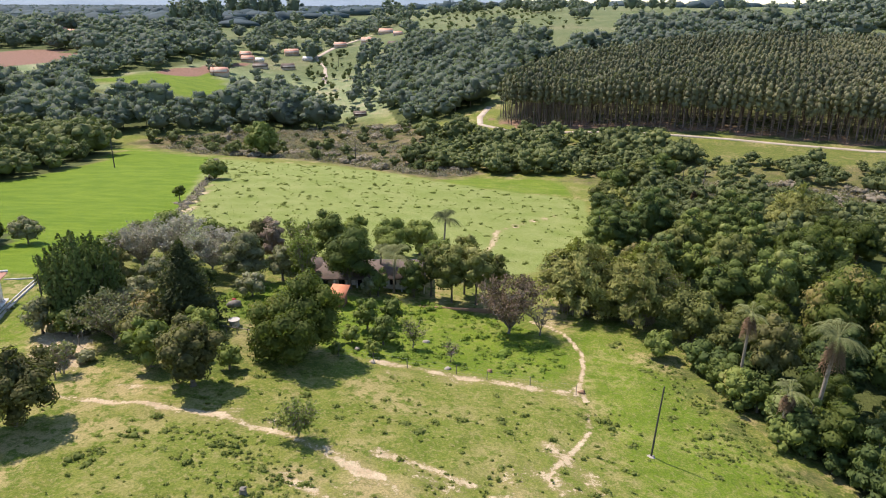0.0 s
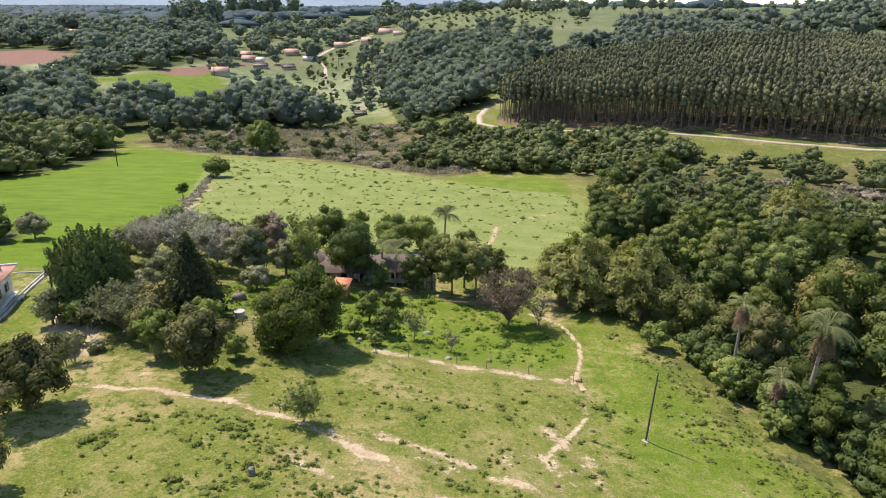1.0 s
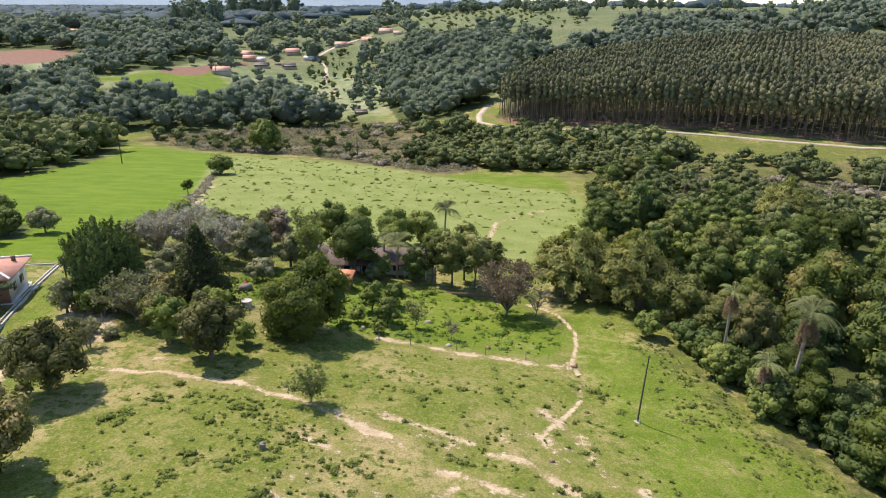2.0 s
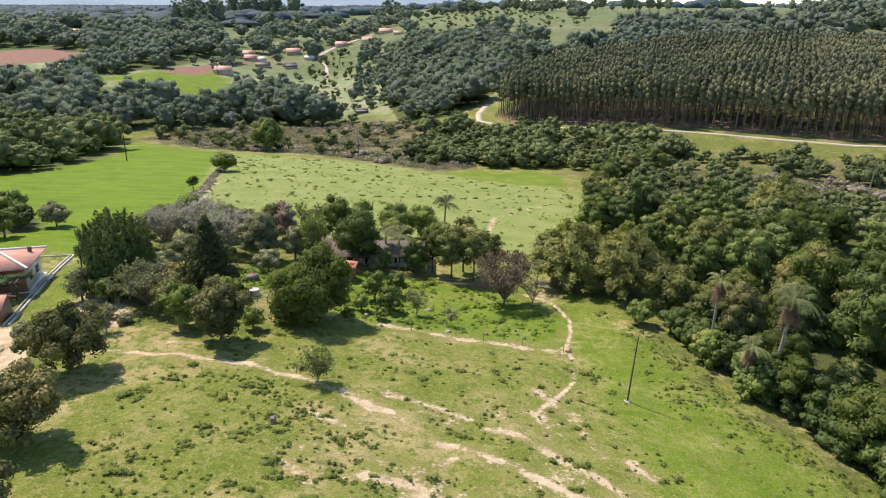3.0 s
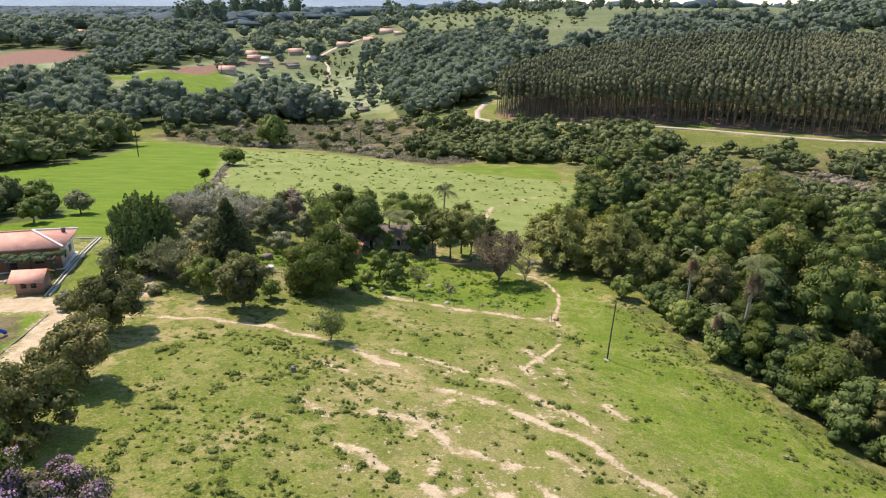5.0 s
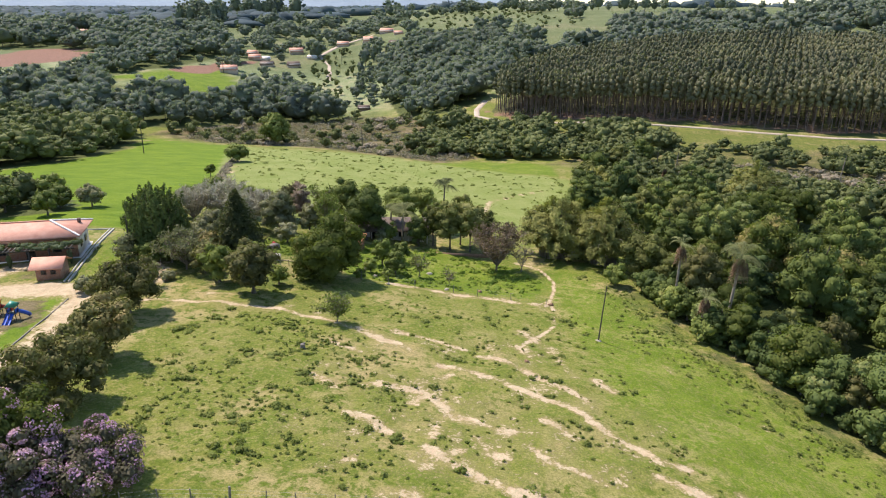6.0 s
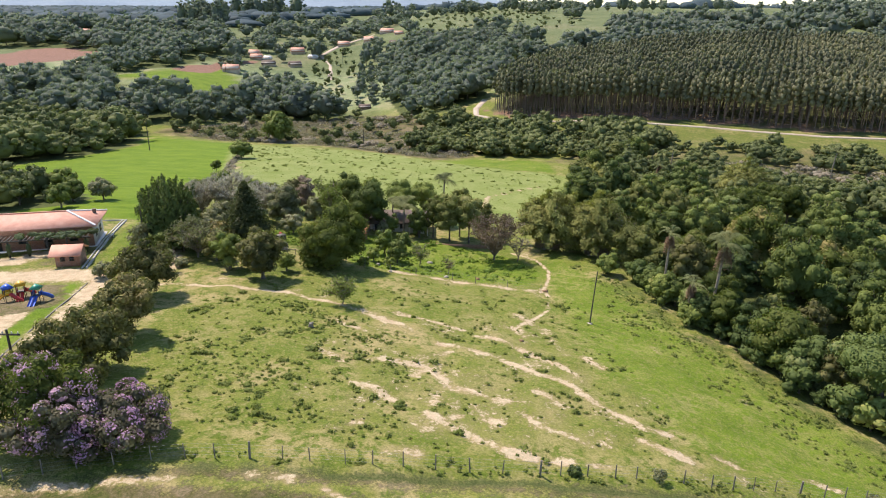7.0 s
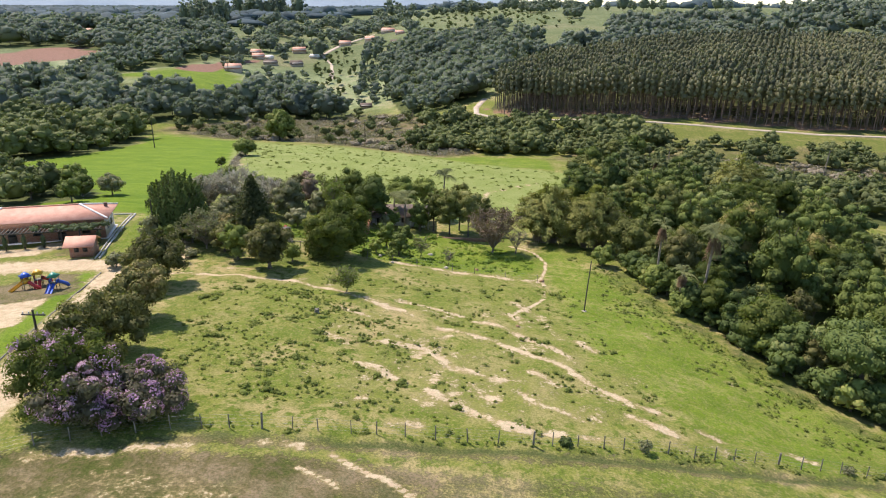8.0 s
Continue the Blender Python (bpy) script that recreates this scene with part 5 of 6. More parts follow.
g, spots = Geo(), in_view(np.array(behind))
for (px, py), pz in zip(spots, heights(spots[:, 0], spots[:, 1])):
    crown_stuff(g, px, py, pz, rng.uniform(5.0, 10.0), rng.uniform(4.5, 9), .38, 260, k=13)
root = tagged(new("grove_behind"), "far side of the dense green grove", "woods", kind="stuff")
tagged(part("foliage", g, LEAF_BELT, root), kind="stuff")
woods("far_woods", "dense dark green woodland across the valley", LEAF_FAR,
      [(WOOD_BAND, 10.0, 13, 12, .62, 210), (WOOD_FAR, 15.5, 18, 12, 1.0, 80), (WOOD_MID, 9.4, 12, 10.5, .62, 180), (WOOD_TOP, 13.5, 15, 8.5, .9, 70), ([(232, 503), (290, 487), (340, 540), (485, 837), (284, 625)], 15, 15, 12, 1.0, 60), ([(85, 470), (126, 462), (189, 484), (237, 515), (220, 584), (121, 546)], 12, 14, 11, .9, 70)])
woods("near_woods", "dense green woodland beside the lush field", LEAF_BELT, [(WOOD_LEFT, 7.2, 10.0, 9.0, .50, 170), (COPSE, 5.6, 7.0, 6.0, .40, 260)])
woods("stream_thicket", "thick green bushes and small trees along the stream", LEAF_BELT, [(BRUSH_MID, 5.6, 7.0, 6.0, .5, 90), (BRUSH_RIGHT, 4.6, 5.2, 4.4, .45, 70, 24, -.3), ([(205, 178), (235, 168), (250, 190), (222, 202)], 6, 9, 9, .55, 100)])
woods("marsh_scrub", "grey-brown low scrub on the marshy valley floor", LEAF_SCRUB, [(MARSH, 3.8, 5.0, 1.0, .45, 75, 30, -.45), (MARSH_RIGHT, 4.2, 5.0, 1.0, .45, 75)], "scrub")
woods("marsh_bushes", "dark bushes dotted over the marshy valley floor", LEAF_BELT, [(MARSH, 15, 4.2, 4.2, .5, 150), ([(-142, 290), (-95, 262), (-60, 250), (-30, 230), (-4, 214), (-10, 224), (-60, 258), (-130, 300)], 7.6, 4.2, 2.8, .5, 140)], "bushes")
HILL = [(-205, 520), (-120, 478), (-60, 600), (0, 590), (110, 620), (140, 900), (-260, 900), (-330, 760), (-195, 650)]
SKYLINE = [(60, 800), (160, 760), (260, 760), (520, 760), (520, 850), (160, 850), (60, 880)]
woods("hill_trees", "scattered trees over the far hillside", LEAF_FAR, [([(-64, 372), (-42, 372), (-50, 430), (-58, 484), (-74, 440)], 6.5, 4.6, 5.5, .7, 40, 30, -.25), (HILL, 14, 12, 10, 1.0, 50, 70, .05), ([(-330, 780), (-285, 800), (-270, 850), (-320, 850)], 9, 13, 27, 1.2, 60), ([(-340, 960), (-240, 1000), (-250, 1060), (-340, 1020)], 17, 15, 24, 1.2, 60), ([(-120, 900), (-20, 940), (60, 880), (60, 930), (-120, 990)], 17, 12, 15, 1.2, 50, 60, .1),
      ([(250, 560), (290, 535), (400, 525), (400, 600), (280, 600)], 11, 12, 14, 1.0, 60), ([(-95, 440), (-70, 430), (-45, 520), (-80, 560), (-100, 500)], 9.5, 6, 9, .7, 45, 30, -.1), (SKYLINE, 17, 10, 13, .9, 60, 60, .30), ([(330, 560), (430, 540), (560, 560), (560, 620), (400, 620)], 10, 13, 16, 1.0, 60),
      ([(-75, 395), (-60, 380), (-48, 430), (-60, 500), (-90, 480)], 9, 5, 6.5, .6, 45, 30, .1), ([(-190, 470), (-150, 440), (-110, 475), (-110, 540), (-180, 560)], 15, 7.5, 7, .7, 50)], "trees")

woods("hill_bushes", "small bushes dotted over the far hill pastures", LEAF_BELT, [(OPEN_GROUND[4], 17, 3.6, 2.8, .6, 40), (OPEN_GROUND[2], 8.5, 3.4, 4.2, .5, 50, 30, -.2), (OPEN_GROUND[0], 24, 5, 5, .8, 50)], "bushes", False)

plantation, stems = Geo(), Geo()
turned = radians(-24)
ri, rj = np.meshgrid(np.arange(-10, 130), np.arange(-70, 90))
rows = np.stack([ri.ravel() * 2.9, rj.ravel() * 3.1], 1) + rng.normal(0, .28, (ri.size, 2))
rows = rows @ np.array([[math.cos(turned), math.sin(turned)], [-math.sin(turned), math.cos(turned)]]) + np.array([14.0, 290.0])
rows = in_view(rows[in_poly(rows[:, 0], rows[:, 1], PLANTATION)])
edge_far = near_line(rows[:, 0], rows[:, 1], PLANT_ROAD)
tall = rng.uniform(16.0, 20.5, len(rows)) * np.clip(1.0 + .06 * waves(rows[:, 0], rows[:, 1], 40, 8), .9, 1.1)
base = np.stack([rows[:, 0], rows[:, 1], heights(rows[:, 0], rows[:, 1])], 1)
lift = np.array([0, 0, 1.0])
front = edge_far < 34
wide = rng.uniform(1.25, 1.75, len(rows))[:, None]
off = np.hstack([rng.normal(0, .35, (len(rows), 2)), np.zeros((len(rows), 1))])
for level, across, high, mask in ((.94, .46, 1.35, front | True), (.82, .78, 1.5, front | True), (.69, .80, 1.6, front), (.57, .66, 1.4, front)):
    r = wide * across * rng.uniform(.8, 1.2, (len(rows), 1))
    plantation.lumps((base + lift * tall[:, None] * level + off * rng.choice([-1, 1]))[mask], np.hstack([r, r, r * 0 + high])[mask], .24, 4, 6)
for mask, n, low in ((front, 26, .50), (~front, 8, .74)):
    b, t, w = base[mask], tall[mask], wide[mask, 0]
    m = np.repeat(np.arange(len(b)), n)
    up = rng.uniform(low, 1.03, len(m))
    reach = w[m] * np.clip(1.15 - ((up - .72) / .34) ** 2, .15, 1.2) * rng.uniform(.6, 1.1, len(m))
    a = rng.uniform(0, 2 * np.pi, len(m))
    out = np.stack([np.cos(a), np.sin(a), np.full(len(m), .35)], 1)
    plantation.leaves(b[m] + np.stack([np.cos(a) * reach, np.sin(a) * reach, up * t[m]], 1), out + unit(len(m)) * .5, .62, 1.5, .4)
for (px, py, pz), h in zip(base[edge_far < 44], tall[edge_far < 44]):
    lx, ly = rng.normal(0, .25, 2)
    stems.tube([(px, py, pz - .3), (px + lx, py + ly, pz + h * .75)], [.17, .08], 4, False)
# felled stems and slash on the ground under the front rows
for px, py in scatter([(98, 300), (123, 294), (143, 280), (147, 258), (111, 267), (60, 282), (40, 288), (60, 296)], 3.4):
    pz, a, ln = ground_at(px, py), rng.uniform(0, 6.28), rng.uniform(1.2, 3.2)
    stems.tube([(px - math.cos(a) * ln, py - math.sin(a) * ln, pz + .15), (px + math.cos(a) * ln, py + math.sin(a) * ln, pz + rng.uniform(.2, .8))], [.16, .10], 4)
root = tagged(new("eucalyptus_plantation"), "planted rows of tall thin eucalyptus on a hillside", "plantation", kind="stuff")
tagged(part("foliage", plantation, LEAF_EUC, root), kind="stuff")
tagged(part("stems", stems, STEM, root), kind="stuff")

# ---- weeds and tufts over the near pasture ----
def tufts(name, label, polys, leaves, size, category="weeds"):
    g = Geo()
    for poly, gap, share in polys:
        pts = scatter(poly, gap)
        dense = waves(pts[:, 0], pts[:, 1], 14, 11) * .5 + waves(pts[:, 0], pts[:, 1], 5, 12) * .5 + rng.uniform(-1.1, 1.1, len(pts))
        pts = pts[dense > np.quantile(dense, 1 - share)]
        clear = np.min([near_line(pts[:, 0], pts[:, 1], l) for l in (TRAIL, TRAIL_LOW, RUTS[0], LANE, YARD_ROAD, TRACK_LEFT)], axis=0) > .5
        pts = pts[clear]
        for (px, py), pz in zip(pts, heights(pts[:, 0], pts[:, 1])):
            r = size * float(np.clip(np.exp(rng.normal(0, .62)), .35, 3.4))
            n = int(14 + 42 * r)
            rx, ry, rz = r * rng.uniform(.7, 1.5), r * rng.uniform(.7, 1.3), r * rng.uniform(.5, .85)
            k = 1 + int(r > .3) * int(rng.integers(1, 3))
            at = np.array([px, py, pz + .02]) + np.c_[rng.normal(0, .55 * r, (k, 2)) * (k > 1), np.zeros(k)]
            g.lumps(at, np.array([rx, ry, rz]) * rng.uniform(.46, .68, (k, 1)), .25, 4, 6)
            d = unit(n)
            d[:, 2] = np.abs(d[:, 2])
            p = at[rng.integers(0, k, n)] + d * np.array([rx, ry, rz]) * rng.uniform(.6, 1.15, (n, 1))
            g.leaves(p, d + unit(n) * .7 + np.array([0, 0, .6]), .08 + .14 * r, 1.8)
    tagged(new(name, g.mesh(name, leaves)), label, category, kind="stuff")


NEAR = [(-26, 17), (-12, 16), (20, 19), (23, 22), (20, 44), (18, 64), (14, 64), (-4, 66), (-20, 64), (-30, 56), (-34, 52), (-31, 40), (-29, 26)]
tufts("weed_tufts", "dark green weed tufts dotted over grazed pasture", [(NEAR, .95, .30), ([(-28, 18), (-4, 18), (-4, 40), (-14, 50), (-32, 50)], .85, .46)], LEAF_TUFT, .155)
tufts("garden_weeds", "rank green growth in the fenced garden", [(GARDEN, 1.1, .7)], LEAF_LUSH, .26)
tufts("field_tufts", "dark tufts scattered over the far pasture", [([(-58, 128), (-90, 240), (-35, 220), (5, 192), (32, 182), (24, 120), (0, 116), (-40, 118)], 2.3, .44)], LEAF_TUFT, .25)
tufts("bank_weeds", "tufts on the slope beside the grove", [([(20, 84), (27, 72), (36, 50), (47, 31), (40, 22), (30, 36), (22, 56)], .95, .46), ([(x - 4.2, y - 2) for x, y in BANK_FOOT] + BANK_FOOT[::-1], .85, .62)], LEAF_TUFT, .15)
tufts("hedge_weeds", "rank dry growth along the field fence", [([(x - .9, y) for x, y in HEDGE] + [(x + .9, y) for x, y in HEDGE[::-1]], .8, .9)], LEAF_SCRUB, .34)
tufts("verge_weeds", "dry tufts along the fence line", [([(-30, 9.5), (-18, 12.6), (20, 16.3), (45, 20.5), (45, 22.5), (20, 18), (-18, 14.4), (-30, 12)], .6, .40)], LEAF_TUFT, .13)

# ---- far distance ----
g = Geo()
spots = scatter([(-2600, 900), (-1000, 690), (-330, 690), (-150, 1000), (600, 1050), (1600, 1050), (2400, 2600), (-2600, 2600)], 40)
spots = spots[(spots[:, 0] < -150 - .12 * (spots[:, 1] - 1000)) | (rng.random(len(spots)) < .16)]
spots = spots[np.abs(spots[:, 0]) < .72 * spots[:, 1] + 100]
z = heights(spots[:, 0], spots[:, 1]) - np.clip(spots[:, 1] - 1000, 0, None) * .004
size = rng.uniform(10, 25, len(spots))
g.lumps(np.c_[spots, z + 2], np.stack([size * 1.2, size, rng.uniform(5, 11, len(spots))], 1), .14, 5, 8)
m = np.repeat(np.arange(len(spots)), 5)
d = unit(len(m))
d[:, 2] = np.abs(d[:, 2])
g.leaves(np.c_[spots, z + 2][m] + d * np.stack([size * 1.2, size, np.full(len(size), 10)], 1)[m], d + unit(len(m)) * .5, 4.0)
# the blue base colour carries the haze over these woods
DISTANT = leaf_material("distant_haze_blue_woods", (0.045, 0.072, 0.085), (0.095, 0.130, 0.135), glow=0.2, patch=0.01, mottle=0.15)
tagged(new("distant_woods", g.mesh("distant_woods", DISTANT)), "woods on the distant plain in a painted haze blue", "woods", kind="stuff")


# ridges on the horizon, haze painted into their pale blue
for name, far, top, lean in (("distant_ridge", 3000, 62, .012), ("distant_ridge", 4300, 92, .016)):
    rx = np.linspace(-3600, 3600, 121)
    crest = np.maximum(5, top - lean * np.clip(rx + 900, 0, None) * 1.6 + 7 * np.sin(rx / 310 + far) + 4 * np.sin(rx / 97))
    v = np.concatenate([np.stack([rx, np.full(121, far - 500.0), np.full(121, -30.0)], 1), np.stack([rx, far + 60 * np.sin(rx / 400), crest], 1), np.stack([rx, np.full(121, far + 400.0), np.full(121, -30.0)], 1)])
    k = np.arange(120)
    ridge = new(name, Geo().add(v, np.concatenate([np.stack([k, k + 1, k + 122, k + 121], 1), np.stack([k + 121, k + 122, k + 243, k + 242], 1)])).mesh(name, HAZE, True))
    tagged(ridge, "long low ridge on the horizon, tinted blue for haze", "ridge", kind="structure")

# ---- poles ----
def pole(x, y, h, label, r=.13, arm=False, lean=(0, 0), base=False):
    t = thing("utility_pole", x, y, label, "pole", "utility poles")
    part("post", Geo().tube([(0, 0, -.6), (lean[0] * .5, lean[1] * .5, h * .5), (lean[0], lean[1], h)], [r * 1.15, r, r * .72], 9), WOOD_DARK, t)
    if base:
        part("base_collar", Geo().blob((0, 0, .0), (.45, .4, .10), .15, 4, 9), ROCK, t, "pale patch of cement round the foot")
    if arm:
        part("crossarm", Geo().box(-1.1, 1.1, -.06, .06, h - .55, h - .43), WOOD_DARK, t)
        for k in (-.95, -.4, .4, .95):
            part("insulator", Geo().tube([(k, 0, h - .43), (k, 0, h - .36), (k, 0, h - .2)], [.03, .07, .04], 6), WHITE_WALL, t)
    return t


pole(18.3, 54.1, 7.4, "lone dark wooden pole standing in the pasture", .085, lean=(.55, .5), base=True)
pole(-37.7, 21.35, 6.4, "dark wooden power pole with a crossarm beside the lane", .13, True)
pole(-112.5, 211, 10, "grey power pole on the lush field", .16)
pole(-49.6, 71.4, 7.2, "slim dark pole beside the lane", .10)
pole(-38.5, 236, 9, "slender pole in the marsh", .14)
pole(62, 190, 8, "slender pole beyond the grove", .12)
pole(-165, 452, 9, "far power pole near a white house", .16)
pole(-95, 520, 10, "far power pole on the hillside", .16)

# ---- fences ----
def fence(name, line, gap, h, label, thick=(), strands=4, r=.05, wood=None):
    t = thing(name, line[0][0], line[0][1], label, "fence", z=0.0)
    t.matrix_basis = Matrix.Identity(4)
    spots = []
    for (x0, y0), (x1, y1) in zip(line, line[1:]):
        n = max(1, round(math.hypot(x1 - x0, y1 - y0) / gap))
        spots += [(x0 + (x1 - x0) * (k + rng.uniform(-.12, .12)) / n, y0 + (y1 - y0) * k / n) for k in range(n)]
    spots.append(line[-1])
    tops = []
    for k, (x, y) in enumerate(spots):
        z, big = ground_at(x, y), k in thick
        hh, rr = h * rng.uniform(.9, 1.08) * (1.12 if big else 1), r * (1.9 if big else rng.uniform(.8, 1.15))
        lx, ly = rng.normal(0, .04, 2)
        part("post", Geo().tube([(x, y, z - .4), (x + lx * .5, y + ly * .5, z + hh * .5), (x + lx, y + ly, z + hh)], [rr * 1.05, rr, rr * .9], 7), wood or WOOD_GREY, t)
        tops.append((x, y, z, h))
    for s in range(strands):
        pts = [(x, y, z + h * (.18 + .75 * s / max(1, strands - 1))) for x, y, z, h in tops]
        part("wire", Geo().tube(pts, np.full(len(pts), .006), 3, False), WIRE, t)


fence("pasture_fence", [(-33.5, 8.2), (-31.2, 9.4), (-20.1, 13.2), (-12.8, 13.9), (-5.6, 14.5), (1.8, 15.1), (7.3, 15.7), (15.6, 16.7), (23.8, 17.7), (30.1, 19.1), (39.1, 20.5), (52, 23.5)], 2.3, 1.3,
      "weathered wooden post and wire fence across the pasture", (8, 17, 28))
fence("garden_fence", [(-14, 69.6), (-6.1, 68.9), (-.9, 68.7), (3.6, 67.8), (8.1, 67.2), (13, 65.6)], 3.6, 1.25, "thin wire fence along the garden bank", (), 3, .045)
fence("lane_fence", [(-41.5, 59), (-44, 69), (-46.5, 74), (-48.5, 82)], 1.7, 1.4, "rough post fence beside the lane", (), 3, .06)
fence("field_fence", [(-60, 128), (-65, 152), (-73, 187), (-76, 200), (-84, 226)], 3.4, 1.3, "post and wire fence between two fields", (), 2, .07)


# ---- the long building with hipped roof ----
def hip_roof(g, x0, x1, y0, y1, z, rise, inset):
    ym = (y0 + y1) / 2
    v = [(x0, y0, z), (x1, y0, z), (x1, y1, z), (x0, y1, z), (x0 + inset, ym, z + rise), (x1 - inset, ym, z + rise)]
    v += [(a, b, c - .16) for a, b, c in v[:4]]
    g.add(v, [(0, 1, 5, 4), (2, 3, 4, 5), (0, 6, 7, 1), (1, 7, 8, 2), (2, 8, 9, 3), (3, 9, 6, 0), (6, 9, 8, 7)], [(1, 2, 5), (3, 0, 4)])
    return v


hall = thing("long_building", -58.9, 73.4, "long white building with terracotta hipped roof and pale ridge caps", "building", turn=16, z=2.35)
wall = Geo().box(-20, 0, 6.9, 7.1, 0, 3.6).box(-.2, 0, .2, 6.9, 0, 3.6).box(-20, -19.8, .2, 6.9, 0, 3.6).box(-20.4, .4, -.4, 7.5, -.8, 0)
part("front_wall", Geo().box(-20, 0, 0, .2, 0, 3.6), BRICK, hall, "shaded red-brick front wall")
part("wall", wall, WHITE_WALL, hall)
rg = Geo()
rv = hip_roof(rg, -20.9, .8, -.9, 8.0, 3.62, 1.45, 5.0)
roof = part("roof", rg, TILE_RED, hall)
for a, b in ((1, 5), (2, 5), (0, 4), (3, 4)):
    pa, pb = np.array(rv[a]), np.array(rv[b])
    part("ridge_cap", Geo().tube([pa + (0, 0, .05), pb + (0, 0, .06)], [.17, .17], 6), RIDGE_WHITE, roof, "white mortared hip cap")
part("ridge_cap", Geo().tube([np.array(rv[4]) + (0, 0, .05), np.array(rv[5]) + (0, 0, .05)], [.12, .12], 6), TILE_RED, roof)
part("vent_pipe", Geo().tube([(-.6, 5.4, 4.0), (-.6, 5.4, 4.7)], [.3, .3], 8), TILE_OLD, hall, "short brown roof vent")
for k in range(5):
    x = -18.4 + k * 3.7
    d = part("door" if k % 2 else "window", Geo().box(x, x + 1.3, -.04, -.01, 0 if k % 2 else 1, 2.2), WOOD_DARK, hall)
    part("pane", Geo().box(x + .15, x + 1.15, -.06, -.042, 1.1, 2.0), DARK_OPENING, d)
for y in (1.6, 4.4):
    w = part("window", Geo().box(.01, .05, y, y + 1.4, 1.0, 2.1), WOOD_GREY, hall)
    part("pane", Geo().box(.052, .07, y + .1, y + 1.3, 1.1, 2.0), DARK_OPENING, w)
perg = thing("pergola", -58.9, 73.4, "dark timber pergola along the building, partly covered in vine", "pergola", turn=16, z=2.35)
for k in range(8):
    x = -19.6 + k * 2.75
    part("post", Geo().box(x - .1, x + .1, -3.5, -3.3, -.3, 2.5), WOOD_DARK, perg)
part("beam", Geo().box(-20, .4, -3.5, -3.3, 2.5, 2.68), WOOD_DARK, perg)
for k in range(34):
    x = -19.9 + k * .6
    part("rafter", Geo().box(x, x + .09, -3.9, -.95, 2.69, 2.82), WOOD_GREY, perg)
g = Geo()
for k in range(24):
    c = (rng.uniform(-11, .6), rng.uniform(-3.6, -1.2), 2.95)
    leafy(g, [(*c, rng.uniform(.5, 1.1), rng.uniform(.5, 1.0), rng.uniform(.25, .5))], .2, 14)
for k in (2, 3, 4, 7):
    leafy(g, [(-19.6 + k * 2.75, -3.4, 1.2, .45, .45, 1.3)], .2, 12)
part("vine", g, LEAF_VINE, perg, "leafy vine over the rafters")
bench = thing("bench", -58.3, 77.6, "pale low bench at the building's end wall", "bench", turn=100)
part("seat", Geo().box(-.8, .8, -.2, .2, .42, .5), WHITE_WALL, bench)
for x in (-.6, .6):
    part("leg", Geo().box(x - .08, x + .08, -.18, .18, -.1, .42), CONCRETE, bench)

kiosk = thing("brick_hut", -59.0, 62.5, "small red-brick hut with a low terracotta gable roof", "hut", turn=12, z=2.6)
part("wall", Geo().box(0, 3.3, 0, .15, -.3, 2.2).box(0, 3.3, 3.05, 3.2, -.3, 2.2).box(0, .15, .15, 3.05, -.3, 2.2).box(3.15, 3.3, .15, 3.05, -.3, 2.2), BRICK, kiosk)
for x in (0.075, 3.225):
    part("gable", Geo().add([(x - .07, 0, 2.2), (x - .07, 3.2, 2.2), (x - .07, 1.6, 3.0), (x + .07, 0, 2.2), (x + .07, 3.2, 2.2), (x + .07, 1.6, 3.0)], [(0, 1, 4, 3), (1, 2, 5, 4), (2, 0, 3, 5)], [(0, 2, 1), (3, 4, 5)]), BRICK, kiosk)
roof = Geo()
for y0, z0, y1, z1 in ((-.6, 2.0, 1.6, 3.12), (3.8, 2.0, 1.6, 3.12)):
    roof.add([(-.7, y0, z0), (3.75, y0, z0), (3.75, y1, z1), (-.7, y1, z1), (-.7, y0, z0 - .1), (3.75, y0, z0 - .1), (3.75, y1, z1 - .1), (-.7, y1, z1 - .1)], [(0, 1, 2, 3), (4, 7, 6, 5), (0, 4, 5, 1), (1, 5, 6, 2), (3, 2, 6, 7), (0, 3, 7, 4)])
part("roof", roof, TILE_RED, kiosk)
for x in (.7, 1.95):
    w = part("window", Geo().box(x, x + .7, -.04, -.005, 1.0, 1.75), WOOD_DARK, kiosk)
    part("pane", Geo().box(x + .08, x + .62, -.06, -.042, 1.08, 1.68), DARK_OPENING, w)

# kerbs, channel, garden edging
def strip(name, line, width, height, mat, label, category="kerb"):
    g = Geo()
    pts = []
    for (x0, y0), (x1, y1) in zip(line, line[1:]):
        n = max(1, int(math.hypot(x1 - x0, y1 - y0) / .8))
        pts += [(x0 + (x1 - x0) * k / n, y0 + (y1 - y0) * k / n) for k in range(n)]
    pts = np.array(pts + [line[-1]])
    way = np.gradient(pts, axis=0)
    side = np.stack([-way[:, 1], way[:, 0]], 1) / np.linalg.norm(way, axis=1)[:, None] * width / 2
    z = heights(pts[:, 0], pts[:, 1]) + .06
    L, R = pts + side, pts - side
    n = len(pts)
    v = np.concatenate([np.c_[L, z + height], np.c_[R, z + height], np.c_[L, z - .5], np.c_[R, z - .5]])
    k = np.arange(n - 1)
    g.add(v, np.concatenate([np.stack([a + k, b + k, b + k + 1, a + k + 1], 1) for a, b in ((n, 0), (0, 2 * n), (3 * n, n))]))
    g.add(v[[0, n, 3 * n, 2 * n]], [(0, 1, 2, 3)])
    tagged(new(name, g.mesh(name, mat)), label, category, kind="structure")


